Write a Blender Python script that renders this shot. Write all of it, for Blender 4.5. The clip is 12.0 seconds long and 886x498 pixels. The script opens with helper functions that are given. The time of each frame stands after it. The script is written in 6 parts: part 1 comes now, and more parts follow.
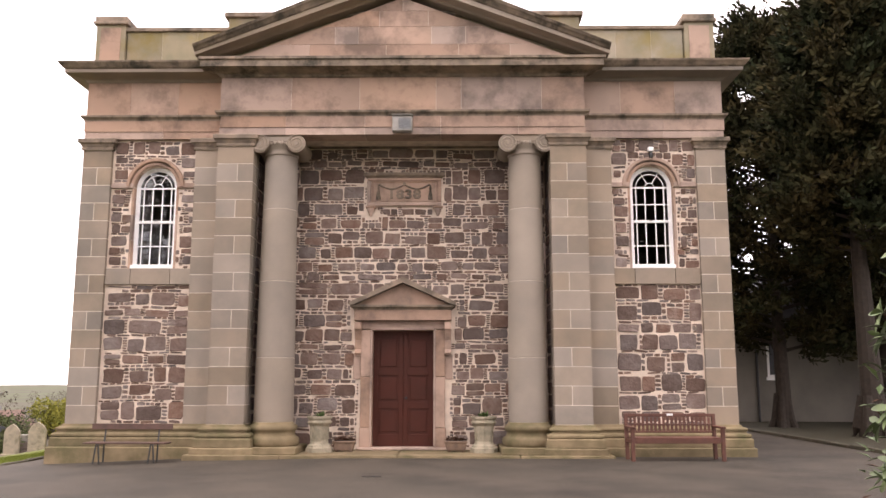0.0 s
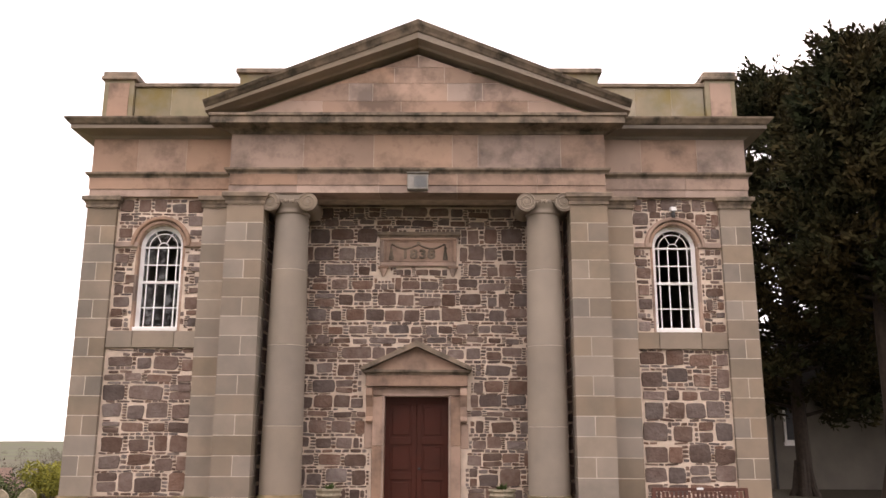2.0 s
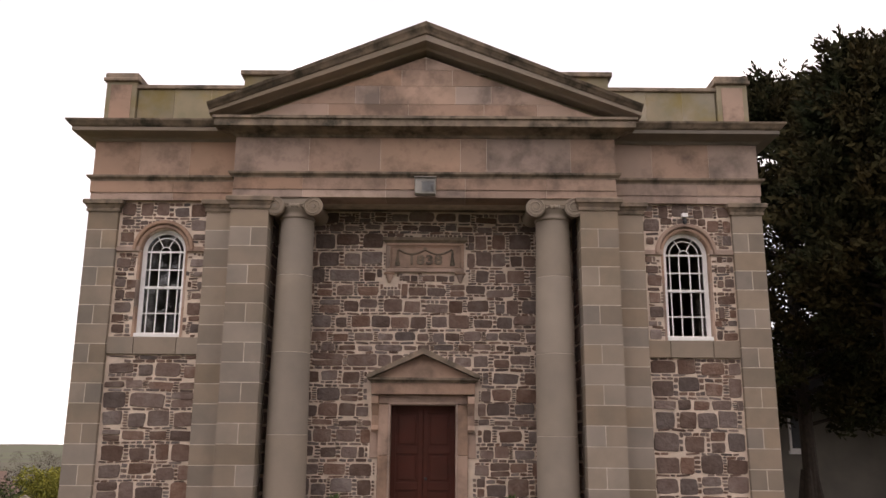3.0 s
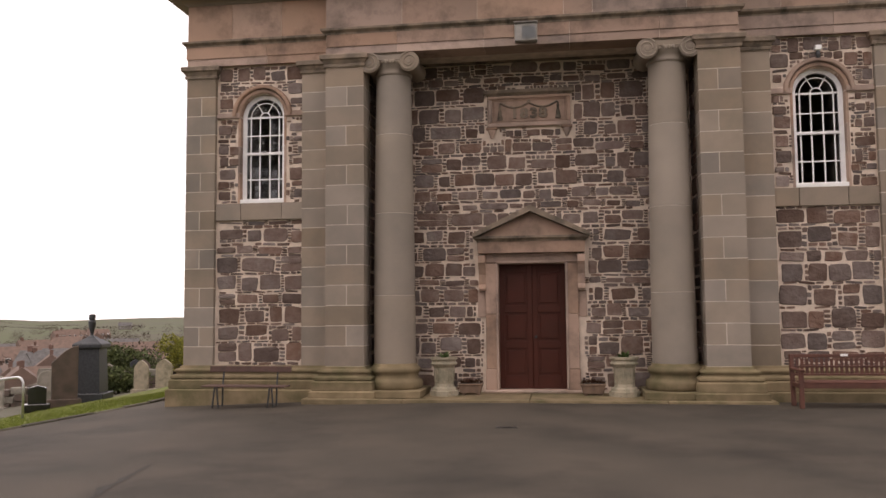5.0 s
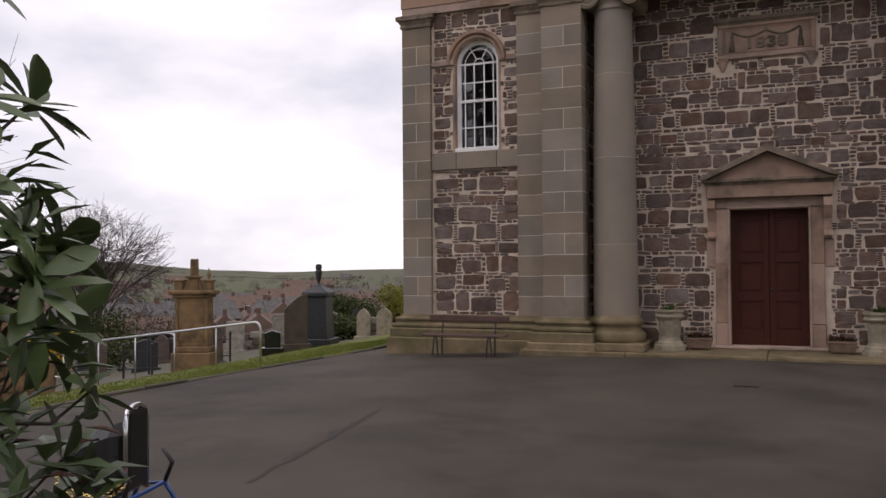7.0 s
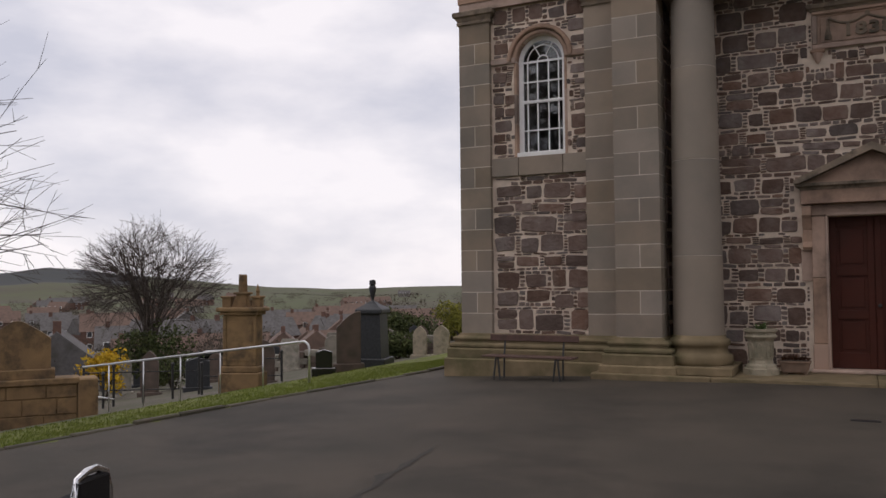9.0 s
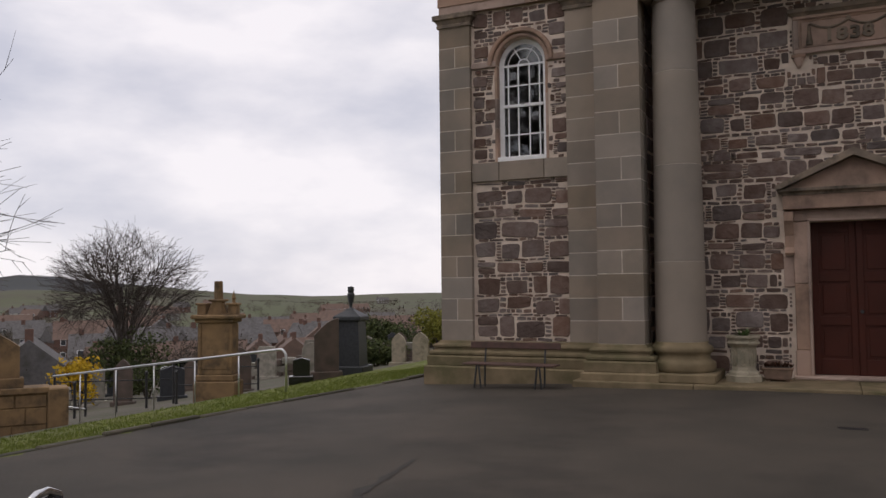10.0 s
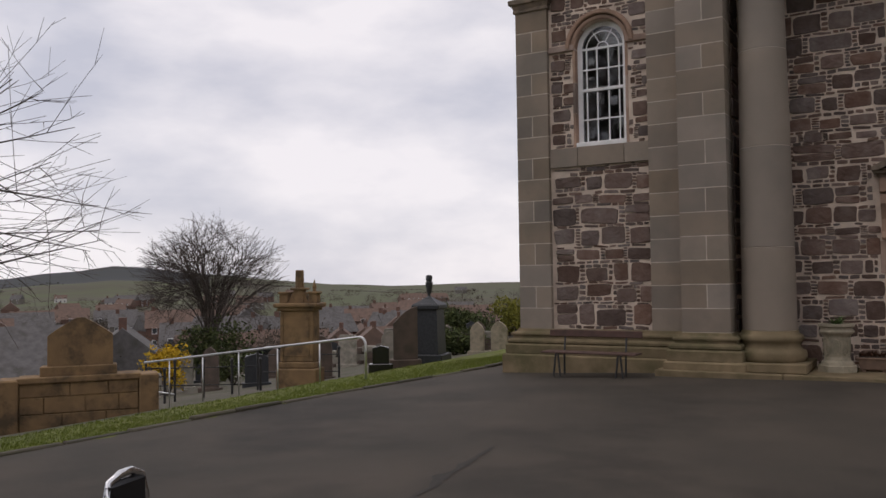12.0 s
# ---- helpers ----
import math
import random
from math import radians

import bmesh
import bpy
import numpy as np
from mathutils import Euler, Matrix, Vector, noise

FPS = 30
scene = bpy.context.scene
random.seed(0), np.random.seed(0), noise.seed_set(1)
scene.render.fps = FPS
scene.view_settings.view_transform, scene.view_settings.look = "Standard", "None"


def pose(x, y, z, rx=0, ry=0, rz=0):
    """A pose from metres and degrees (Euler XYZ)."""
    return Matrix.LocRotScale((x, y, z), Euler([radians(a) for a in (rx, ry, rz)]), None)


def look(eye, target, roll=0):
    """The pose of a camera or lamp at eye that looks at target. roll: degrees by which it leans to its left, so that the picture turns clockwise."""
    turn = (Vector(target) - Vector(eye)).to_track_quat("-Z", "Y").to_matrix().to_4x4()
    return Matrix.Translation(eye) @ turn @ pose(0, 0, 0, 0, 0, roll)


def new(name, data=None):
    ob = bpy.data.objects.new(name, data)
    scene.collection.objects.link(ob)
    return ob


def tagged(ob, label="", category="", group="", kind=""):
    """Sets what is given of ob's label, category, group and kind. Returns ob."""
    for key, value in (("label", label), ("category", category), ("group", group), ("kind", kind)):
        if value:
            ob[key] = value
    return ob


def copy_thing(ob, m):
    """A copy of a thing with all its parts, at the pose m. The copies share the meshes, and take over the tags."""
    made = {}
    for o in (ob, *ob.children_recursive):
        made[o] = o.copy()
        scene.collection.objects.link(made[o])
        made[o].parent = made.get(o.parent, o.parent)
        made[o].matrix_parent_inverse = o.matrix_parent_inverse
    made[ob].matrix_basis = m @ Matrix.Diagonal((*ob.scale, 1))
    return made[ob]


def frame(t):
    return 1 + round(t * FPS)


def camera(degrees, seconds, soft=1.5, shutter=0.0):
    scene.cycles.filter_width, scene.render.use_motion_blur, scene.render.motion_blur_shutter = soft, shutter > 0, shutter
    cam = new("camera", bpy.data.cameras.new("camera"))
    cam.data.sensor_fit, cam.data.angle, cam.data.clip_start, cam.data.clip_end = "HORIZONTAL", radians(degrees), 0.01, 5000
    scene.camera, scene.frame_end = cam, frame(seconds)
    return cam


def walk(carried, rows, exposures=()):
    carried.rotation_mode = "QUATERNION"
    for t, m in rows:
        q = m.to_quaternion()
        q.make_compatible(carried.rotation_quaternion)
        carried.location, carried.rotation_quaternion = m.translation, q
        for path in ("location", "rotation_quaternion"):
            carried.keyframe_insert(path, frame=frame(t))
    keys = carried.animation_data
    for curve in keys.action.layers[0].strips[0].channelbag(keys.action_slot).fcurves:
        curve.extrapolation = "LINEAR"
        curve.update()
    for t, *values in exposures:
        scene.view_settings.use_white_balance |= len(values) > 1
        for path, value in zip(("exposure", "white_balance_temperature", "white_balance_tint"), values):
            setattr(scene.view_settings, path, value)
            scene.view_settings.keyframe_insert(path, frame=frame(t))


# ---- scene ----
cam = camera(55.9, 12.0)
PATH = [
    (0, (1.092, -18.047, 1.467), (1.066, -16.072, 1.781), 0.05),
    (0.5, (1.026, -17.919, 1.483), (1.000, -15.947, 1.818), 0.07),
    (1, (0.936, -17.766, 1.530), (0.910, -15.800, 1.893), 0.16),
    (1.5, (0.811, -17.586, 1.613), (0.788, -15.626, 2.012), 0.20),
    (2, (0.670, -17.432, 1.711), (0.654, -15.482, 2.155), 0.23),
    (2.5, (0.543, -17.312, 1.786), (0.534, -15.373, 2.276), 0.35),
    (3, (0.446, -17.154, 1.806), (0.438, -15.206, 2.260), 0.43),
    (3.2, (0.436, -17.083, 1.798), (0.422, -15.122, 2.191), 0.38),
    (4.8, (0.645, -16.527, 1.641), (0.431, -14.543, 1.786), -0.63),
    (5, (0.658, -16.479, 1.629), (0.369, -14.505, 1.779), -0.51),
    (5.5, (0.653, -16.426, 1.618), (0.065, -14.521, 1.773), -0.06),
    (6, (0.586, -16.389, 1.605), (-0.133, -14.528, 1.746), 0.15),
    (6.5, (0.473, -16.254, 1.593), (-0.264, -14.398, 1.701), -0.08),
    (7, (0.335, -16.012, 1.579), (-0.431, -14.165, 1.619), -0.40),
    (7.5, (0.189, -15.700, 1.566), (-0.642, -13.881, 1.560), -0.58),
    (7.7, (0.130, -15.576, 1.563), (-0.729, -13.770, 1.560), -0.63),
    (9.3, (-0.295, -14.718, 1.543), (-1.184, -12.928, 1.636), -0.46),
    (9.5, (-0.328, -14.663, 1.541), (-1.197, -12.865, 1.639), -0.59),
    (10, (-0.354, -14.649, 1.539), (-1.197, -12.838, 1.636), -0.61),
    (10.5, (-0.345, -14.701, 1.530), (-1.222, -12.906, 1.622), -0.64),
    (11, (-0.336, -14.742, 1.531), (-1.273, -12.977, 1.615), -0.73),
    (11.5, (-0.349, -14.697, 1.526), (-1.335, -12.959, 1.603), -0.69),
    (12, (-0.385, -14.575, 1.511), (-1.394, -12.850, 1.585), -0.80),
]
EXPOSURES = [(0, 1.8, 7150, 20), (0.5, 1.6, 7150, 20), (1.5, 1.48, 7350, 20), (2.0, 1.45, 7400, 20), (2.5, 1.2, 7350, 20), (3.0, 0.82, 7250, 19), (3.2, 0.82, 7250, 19), (4.8, 0.9, 7350, 19), (5.5, 0.58, 6950, 17), (6.0, 0.22, 6650, 16), (6.5, 0.18, 6650, 17), (7.5, 0.34, 6700, 16), (9.5, -0.03, 6600, 14), (10.5, 0.04, 6600, 14), (11.0, -0.12, 6600, 14), (11.5, -0.15, 6600, 14), (12, -0.07, 6600, 14)]
walk(cam, [(t, look(eye, target, roll)) for t, eye, target, roll in PATH], EXPOSURES)

# ---- world, sun, exposure ----
world = bpy.data.worlds.new("sky")
scene.world = world
world.use_nodes = True
wn, wl = world.node_tree.nodes, world.node_tree.links
wn.clear()
w_out = wn.new("ShaderNodeOutputWorld")
w_bg = wn.new("ShaderNodeBackground")
w_sky = wn.new("ShaderNodeTexSky")
w_sky.sky_type, w_sky.sun_disc = "NISHITA", False
w_sky.sun_elevation, w_sky.sun_rotation = radians(68), radians(-122)
w_co = wn.new("ShaderNodeTexCoord")
w_map = wn.new("ShaderNodeMapping")
w_map.inputs["Scale"].default_value = (1.5, 1.5, 3.6)
w_n = wn.new("ShaderNodeTexNoise")
w_n.inputs["Scale"].default_value, w_n.inputs["Detail"].default_value, w_n.inputs["Roughness"].default_value = 2.1, 7, 0.5
w_ramp = wn.new("ShaderNodeValToRGB")
w_ramp.color_ramp.elements[0].position, w_ramp.color_ramp.elements[0].color = 0.36, (6.7, 6.95, 7.95, 1)
w_ramp.color_ramp.elements[1].position, w_ramp.color_ramp.elements[1].color = 0.60, (10.9, 10.7, 11.0, 1)
w_mix = wn.new("ShaderNodeMixRGB")
w_mix.inputs["Fac"].default_value = 0.93
wl.new(w_co.outputs["Generated"], w_map.inputs["Vector"])
wl.new(w_map.outputs["Vector"], w_n.inputs["Vector"])
wl.new(w_n.outputs["Fac"], w_ramp.inputs["Fac"])
wl.new(w_sky.outputs["Color"], w_mix.inputs["Color1"])
w_sep = wn.new("ShaderNodeSeparateXYZ")
w_grad = wn.new("ShaderNodeMapRange")
for key, value in (("From Min", -0.7), ("From Max", 0.7), ("To Min", 1.06), ("To Max", 0.88)):
    w_grad.inputs[key].default_value = value
w_mul = wn.new("ShaderNodeVectorMath")
w_mul.operation = "SCALE"
wl.new(w_co.outputs["Generated"], w_sep.inputs["Vector"])
wl.new(w_sep.outputs["Y"], w_grad.inputs["Value"])
wl.new(w_ramp.outputs["Color"], w_mul.inputs["Vector"])
wl.new(w_grad.outputs["Result"], w_mul.inputs["Scale"])
wl.new(w_mul.outputs["Vector"], w_mix.inputs["Color2"])
wl.new(w_mix.outputs["Color"], w_bg.inputs["Color"])
w_bg.inputs["Strength"].default_value = 0.1
wl.new(w_bg.outputs["Background"], w_out.inputs["Surface"])
sun = new("sun", bpy.data.lights.new("sun", "SUN"))
sun.data.energy, sun.data.angle, sun.data.color = 0.5, radians(40), (1.0, 0.95, 0.88)
sun.matrix_world = look((-8, -5, 24), (0, 0, 0))


# ---- materials ----
def mat(name, col, col2=None, rough=0.85, scale=6.0, bump=0.3, bscale=40.0, metal=0.0, vary=0.0, stain=None, stain_scale=0.7, stain_amt=0.5, island=False, dist=0.01, spec=0.3, huevary=0.0):
    """Two-tone grainy surface: large blotches, fine grain, bump, a shift from piece to piece, and stains."""
    m = bpy.data.materials.new(name)
    m.use_nodes = True
    n, l = m.node_tree.nodes, m.node_tree.links
    b = n["Principled BSDF"]
    b.inputs["Roughness"].default_value, b.inputs["Metallic"].default_value = rough, metal
    b.inputs["Specular IOR Level"].default_value = spec
    co = n.new("ShaderNodeTexCoord")
    geo = n.new("ShaderNodeNewGeometry")
    info = n.new("ShaderNodeObjectInfo")
    big = n.new("ShaderNodeTexNoise")
    big.inputs["Scale"].default_value, big.inputs["Detail"].default_value = scale, 6
    l.new(geo.outputs["Position"], big.inputs["Vector"])
    mix = n.new("ShaderNodeMixRGB")
    mix.inputs["Color1"].default_value = (*col, 1)
    mix.inputs["Color2"].default_value = (*(col2 or [c * 0.7 for c in col]), 1)
    ramp = n.new("ShaderNodeValToRGB")
    ramp.color_ramp.elements[0].position, ramp.color_ramp.elements[1].position = 0.35, 0.68
    l.new(big.outputs["Fac"], ramp.inputs["Fac"])
    l.new(ramp.outputs["Color"], mix.inputs["Fac"])
    last = mix.outputs["Color"]
    if stain:
        sn = n.new("ShaderNodeTexNoise")
        sn.inputs["Scale"].default_value, sn.inputs["Detail"].default_value, sn.inputs["Roughness"].default_value = stain_scale, 8, 0.65
        l.new(geo.outputs["Position"], sn.inputs["Vector"])
        sr = n.new("ShaderNodeValToRGB")
        sr.color_ramp.elements[0].position, sr.color_ramp.elements[1].position = 0.48, 0.66
        sr.color_ramp.elements[1].color = (stain_amt, stain_amt, stain_amt, 1)
        l.new(sn.outputs["Fac"], sr.inputs["Fac"])
        sm = n.new("ShaderNodeMixRGB")
        sm.inputs["Color2"].default_value = (*stain, 1)
        l.new(sr.outputs["Color"], sm.inputs["Fac"])
        l.new(last, sm.inputs["Color1"])
        last = sm.outputs["Color"]
    if vary or huevary:
        hs = n.new("ShaderNodeHueSaturation")
        mr = n.new("ShaderNodeMapRange")
        mr.inputs["To Min"].default_value, mr.inputs["To Max"].default_value = 1 - vary, 1 + vary
        rnd = geo.outputs["Random Per Island"] if island else info.outputs["Random"]
        l.new(rnd, mr.inputs["Value"])
        l.new(mr.outputs["Result"], hs.inputs["Value"])
        if huevary:
            wr = n.new("ShaderNodeTexWhiteNoise")
            wr.noise_dimensions = "1D"
            l.new(rnd, wr.inputs["W"])
            mh = n.new("ShaderNodeMapRange")
            mh.inputs["To Min"].default_value, mh.inputs["To Max"].default_value = 1 - huevary, 1 + huevary
            l.new(wr.outputs["Value"], mh.inputs["Value"])
            l.new(mh.outputs["Result"], hs.inputs["Saturation"])
        l.new(last, hs.inputs["Color"])
        last = hs.outputs["Color"]
    l.new(last, b.inputs["Base Color"])
    if bump:
        fine = n.new("ShaderNodeTexNoise")
        fine.inputs["Scale"].default_value, fine.inputs["Detail"].default_value = bscale, 8
        l.new(geo.outputs["Position"], fine.inputs["Vector"])
        bp = n.new("ShaderNodeBump")
        bp.inputs["Strength"].default_value, bp.inputs["Distance"].default_value = bump, dist
        l.new(fine.outputs["Fac"], bp.inputs["Height"])
        l.new(bp.outputs["Normal"], b.inputs["Normal"])
    return m


M_ASHLAR = mat("grey_brown_sandstone", (0.275, 0.220, 0.170), (0.218, 0.180, 0.142), scale=1.6, vary=0.17, huevary=0.22, bump=0.3, bscale=60, stain=(0.15, 0.13, 0.10), stain_amt=0.5)
M_PINK = mat("pink_sandstone", (0.40, 0.275, 0.21), (0.33, 0.235, 0.18), scale=1.3, vary=0.17, huevary=0.20, bump=0.25, bscale=50, stain=(0.13, 0.095, 0.075), stain_amt=0.8, stain_scale=1.1)
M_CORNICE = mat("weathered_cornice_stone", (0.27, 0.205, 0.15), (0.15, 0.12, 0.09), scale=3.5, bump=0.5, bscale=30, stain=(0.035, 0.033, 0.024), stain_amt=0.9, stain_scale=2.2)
M_COLUMN = mat("smooth_column_sandstone", (0.285, 0.232, 0.18), (0.238, 0.196, 0.156), scale=1.1, vary=0.10, huevary=0.16, bump=0.15, bscale=70, stain=(0.19, 0.165, 0.13), stain_amt=0.35)
M_BASE = mat("mossy_base_stone", (0.225, 0.168, 0.098), (0.145, 0.112, 0.062), scale=3.0, vary=0.12, bump=0.4, bscale=30, stain=(0.085, 0.08, 0.035), stain_amt=0.75, stain_scale=1.3)
M_MORTAR = mat("pale_lime_mortar", (0.70, 0.575, 0.465), (0.54, 0.44, 0.35), scale=5, bump=0.5, bscale=90, stain=(0.34, 0.27, 0.23), stain_amt=0.4, stain_scale=1.2)
M_JOINT = mat("pointing_mortar", (0.62, 0.53, 0.43), (0.42, 0.36, 0.29), scale=5, bump=0.3)
M_RUBBLE = mat("whin_rubble_stone", (0.112, 0.073, 0.058), (0.158, 0.112, 0.092), scale=7, vary=0.38, huevary=0.32, bump=0.9, bscale=18, dist=0.02, stain=(0.25, 0.21, 0.185), stain_amt=0.38, stain_scale=2.4)
M_CHIP = mat("pinning_stone_chip", (0.115, 0.077, 0.062), (0.175, 0.130, 0.108), scale=9, vary=0.4, island=True, huevary=0.4, bump=0.7, bscale=25)
M_PARAPET = mat("lichened_parapet_stone", (0.27, 0.225, 0.16), (0.20, 0.18, 0.125), scale=2.2, vary=0.22, huevary=0.3, bump=0.4, bscale=40, stain=(0.20, 0.155, 0.055), stain_amt=0.75, stain_scale=1.0)
M_WHITE = mat("white_gloss_paint", (0.80, 0.79, 0.77), (0.72, 0.71, 0.69), rough=0.4, bump=0.05, spec=0.5)
M_DOOR = mat("oxblood_door_paint", (0.061, 0.0155, 0.009), (0.046, 0.013, 0.0075), rough=0.5, scale=2.0, bump=0.12, bscale=30, spec=0.22)
M_BLACK = mat("black_painted_metal", (0.015, 0.015, 0.016), (0.025, 0.024, 0.023), rough=0.45, bump=0.1, spec=0.5)
M_BENCH = mat("reddish_stained_wood", (0.115, 0.048, 0.033), (0.08, 0.035, 0.026), rough=0.6, scale=8, vary=0.2, bump=0.3, bscale=50)
M_BENCH2 = mat("weathered_bench_slat", (0.11, 0.062, 0.05), (0.07, 0.045, 0.035), rough=0.7, scale=8, bump=0.3)
M_STEEL = mat("galvanised_steel", (0.62, 0.62, 0.62), (0.5, 0.5, 0.5), rough=0.35, metal=0.9, bump=0.05)
M_CHROME = mat("polished_chrome", (0.8, 0.8, 0.8), rough=0.15, metal=1.0, bump=0)
M_LEAD = mat("grey_lamp_housing", (0.30, 0.28, 0.25), rough=0.5, bump=0.1)
M_ASPHALT = mat("worn_asphalt", (0.068, 0.055, 0.042), (0.046, 0.039, 0.030), rough=0.85, scale=0.7, bump=0.6, bscale=160, dist=0.006, stain=(0.026, 0.022, 0.017), stain_amt=0.9, stain_scale=0.4)
M_GRASS = mat("mown_grass", (0.130, 0.152, 0.020), (0.10, 0.122, 0.02), scale=1.5, bump=1.0, bscale=60, dist=0.03, stain=(0.16, 0.14, 0.05), stain_amt=0.4)
M_KERB = mat("mossy_kerb_stone", (0.075, 0.062, 0.045), (0.05, 0.05, 0.028), scale=6, vary=0.25, bump=0.7, bscale=30)
M_URN = mat("pale_carved_stone", (0.34, 0.29, 0.21), (0.25, 0.22, 0.16), scale=6, bump=0.5, bscale=35, stain=(0.10, 0.10, 0.06), stain_amt=0.6, stain_scale=4)
M_SOIL = mat("planter_soil", (0.05, 0.035, 0.025), bump=1.0, bscale=60)
M_LEAF = mat("small_green_leaf", (0.06, 0.10, 0.03), (0.09, 0.13, 0.04), vary=0.4, island=True, bump=0)
M_SLATE = mat("grey_roof_slate", (0.12, 0.12, 0.13), (0.09, 0.09, 0.10), scale=2, bump=0.4)
M_DARK = mat("unlit_interior", (0.03, 0.028, 0.026), bump=0)
M_TERRA = mat("brown_clay_trough", (0.20, 0.13, 0.09), (0.13, 0.09, 0.065), scale=8, bump=0.4)


def glass_mat(name, tint=(0.75, 0.78, 0.8)):
    m = bpy.data.materials.new(name)
    m.use_nodes = True
    n, l = m.node_tree.nodes, m.node_tree.links
    out = n["Material Output"]
    n.remove(n["Principled BSDF"])
    gl = n.new("ShaderNodeBsdfGlossy")
    gl.inputs["Roughness"].default_value = 0.02
    tr = n.new("ShaderNodeBsdfTransparent")
    tr.inputs["Color"].default_value = (*tint, 1)
    fr = n.new("ShaderNodeFresnel")
    fr.inputs["IOR"].default_value = 1.68
    mx = n.new("ShaderNodeMixShader")
    l.new(fr.outputs["Fac"], mx.inputs["Fac"])
    l.new(tr.outputs["BSDF"], mx.inputs[1])
    l.new(gl.outputs["BSDF"], mx.inputs[2])
    l.new(mx.outputs["Shader"], out.inputs["Surface"])
    return m


M_GLASS = glass_mat("window_glass")


# ---- building helpers ----
def link_mesh(name, bm, material, smooth=False):
    me = bpy.data.meshes.new(name)
    bm.to_mesh(me)
    bm.free()
    for m in material if isinstance(material, (list, tuple)) else [material]:
        me.materials.append(m)
    if smooth:
        me.polygons.foreach_set("use_smooth", [True] * len(me.polygons))
    return new(name, me)


def part(name, bm, material, parent=None, label="", smooth=False):
    ob = link_mesh(name, bm, material, smooth)
    ob.parent = parent
    return tagged(ob, label) if label else ob


def empty(name, label="", category="", group="", kind="", at=(0, 0, 0), rz=0):
    ob = new(name)
    ob.matrix_world = pose(*at, 0, 0, rz)
    ob.empty_display_size = 0.2
    return tagged(ob, label, category, group, kind)


def box(bm, x0, x1, y0, y1, z0, z1, bevel=0.0):
    r = bmesh.ops.create_cube(bm, size=1.0)
    vs = r["verts"]
    bmesh.ops.scale(bm, vec=(x1 - x0, y1 - y0, z1 - z0), verts=vs)
    bmesh.ops.translate(bm, vec=((x0 + x1) / 2, (y0 + y1) / 2, (z0 + z1) / 2), verts=vs)
    if bevel:
        es = list({e for v in vs for e in v.link_edges})
        bmesh.ops.bevel(bm, geom=es, offset=bevel, segments=1, affect="EDGES", profile=0.5)
    return bm


def box_bm(*a, bevel=0.0):
    return box(bmesh.new(), *a, bevel=bevel)


def lathe(bm, profile, n=32, at=(0, 0, 0), a0=0.0, cap=True):
    """Turns a profile of (radius, height) about a vertical axis."""
    rings = []
    for r, z in profile:
        rings.append([bm.verts.new((at[0] + r * math.cos(a0 + 2 * math.pi * k / n), at[1] + r * math.sin(a0 + 2 * math.pi * k / n), at[2] + z)) for k in range(n)])
    for a, b in zip(rings, rings[1:]):
        for k in range(n):
            bm.faces.new((a[k], a[(k + 1) % n], b[(k + 1) % n], b[k]))
    if cap:
        bm.faces.new(rings[0][::-1])
        bm.faces.new(rings[-1])
    return bm


def sweep(bm, path, profile):
    """Runs a moulding of (projection, height) along a plan path, mitred; outward is to the right of the way."""
    pts = [Vector(p) for p in path]
    rows = []
    for i, p in enumerate(pts):
        d0 = (p - pts[i - 1]).normalized() if i else None
        d1 = (pts[i + 1] - p).normalized() if i < len(pts) - 1 else None
        n0 = Vector((d0.y, -d0.x)) if d0 else None
        n1 = Vector((d1.y, -d1.x)) if d1 else None
        if n0 is None or n1 is None:
            off = n1 or n0
        else:
            s = n0 + n1
            off = s / max(0.2, s.dot(n0))
        rows.append([bm.verts.new((p.x + off.x * o, p.y + off.y * o, z)) for o, z in profile])
    k = len(profile)
    for a, b in zip(rows, rows[1:]):
        for j in range(k):
            bm.faces.new((a[j], b[j], b[(j + 1) % k], a[(j + 1) % k]))
    bm.faces.new(rows[0])
    bm.faces.new(rows[-1][::-1])
    bmesh.ops.recalc_face_normals(bm, faces=bm.faces)
    return bm


def tube(bm, pts, r0, r1=None, n=8, cap=True):
    """A round bar along points, tapering from r0 to r1."""
    r1 = r0 if r1 is None else r1
    pts = [Vector(p) for p in pts]
    rings = []
    for i, p in enumerate(pts):
        d = (pts[min(i + 1, len(pts) - 1)] - pts[max(i - 1, 0)]).normalized()
        u = d.cross(Vector((0, 0, 1)) if abs(d.z) < 0.9 else Vector((1, 0, 0))).normalized()
        v = d.cross(u)
        r = r0 + (r1 - r0) * i / max(1, len(pts) - 1)
        rings.append([bm.verts.new(p + r * (u * math.cos(2 * math.pi * k / n) + v * math.sin(2 * math.pi * k / n))) for k in range(n)])
    for a, b in zip(rings, rings[1:]):
        for k in range(n):
            bm.faces.new((a[k], a[(k + 1) % n], b[(k + 1) % n], b[k]))
    if cap and n > 2:
        bm.faces.new(rings[0][::-1])
        bm.faces.new(rings[-1])
    return bm


def prism(bm, outline, y0, y1):
    """A plate from an outline of (x, z), between two depths."""
    a = [bm.verts.new((x, y0, z)) for x, z in outline]
    b = [bm.verts.new((x, y1, z)) for x, z in outline]
    bm.faces.new(a)
    bm.faces.new(b[::-1])
    for i in range(len(a)):
        j = (i + 1) % len(a)
        bm.faces.new((a[j], a[i], b[i], b[j]))
    bmesh.ops.recalc_face_normals(bm, faces=bm.faces)
    return bm


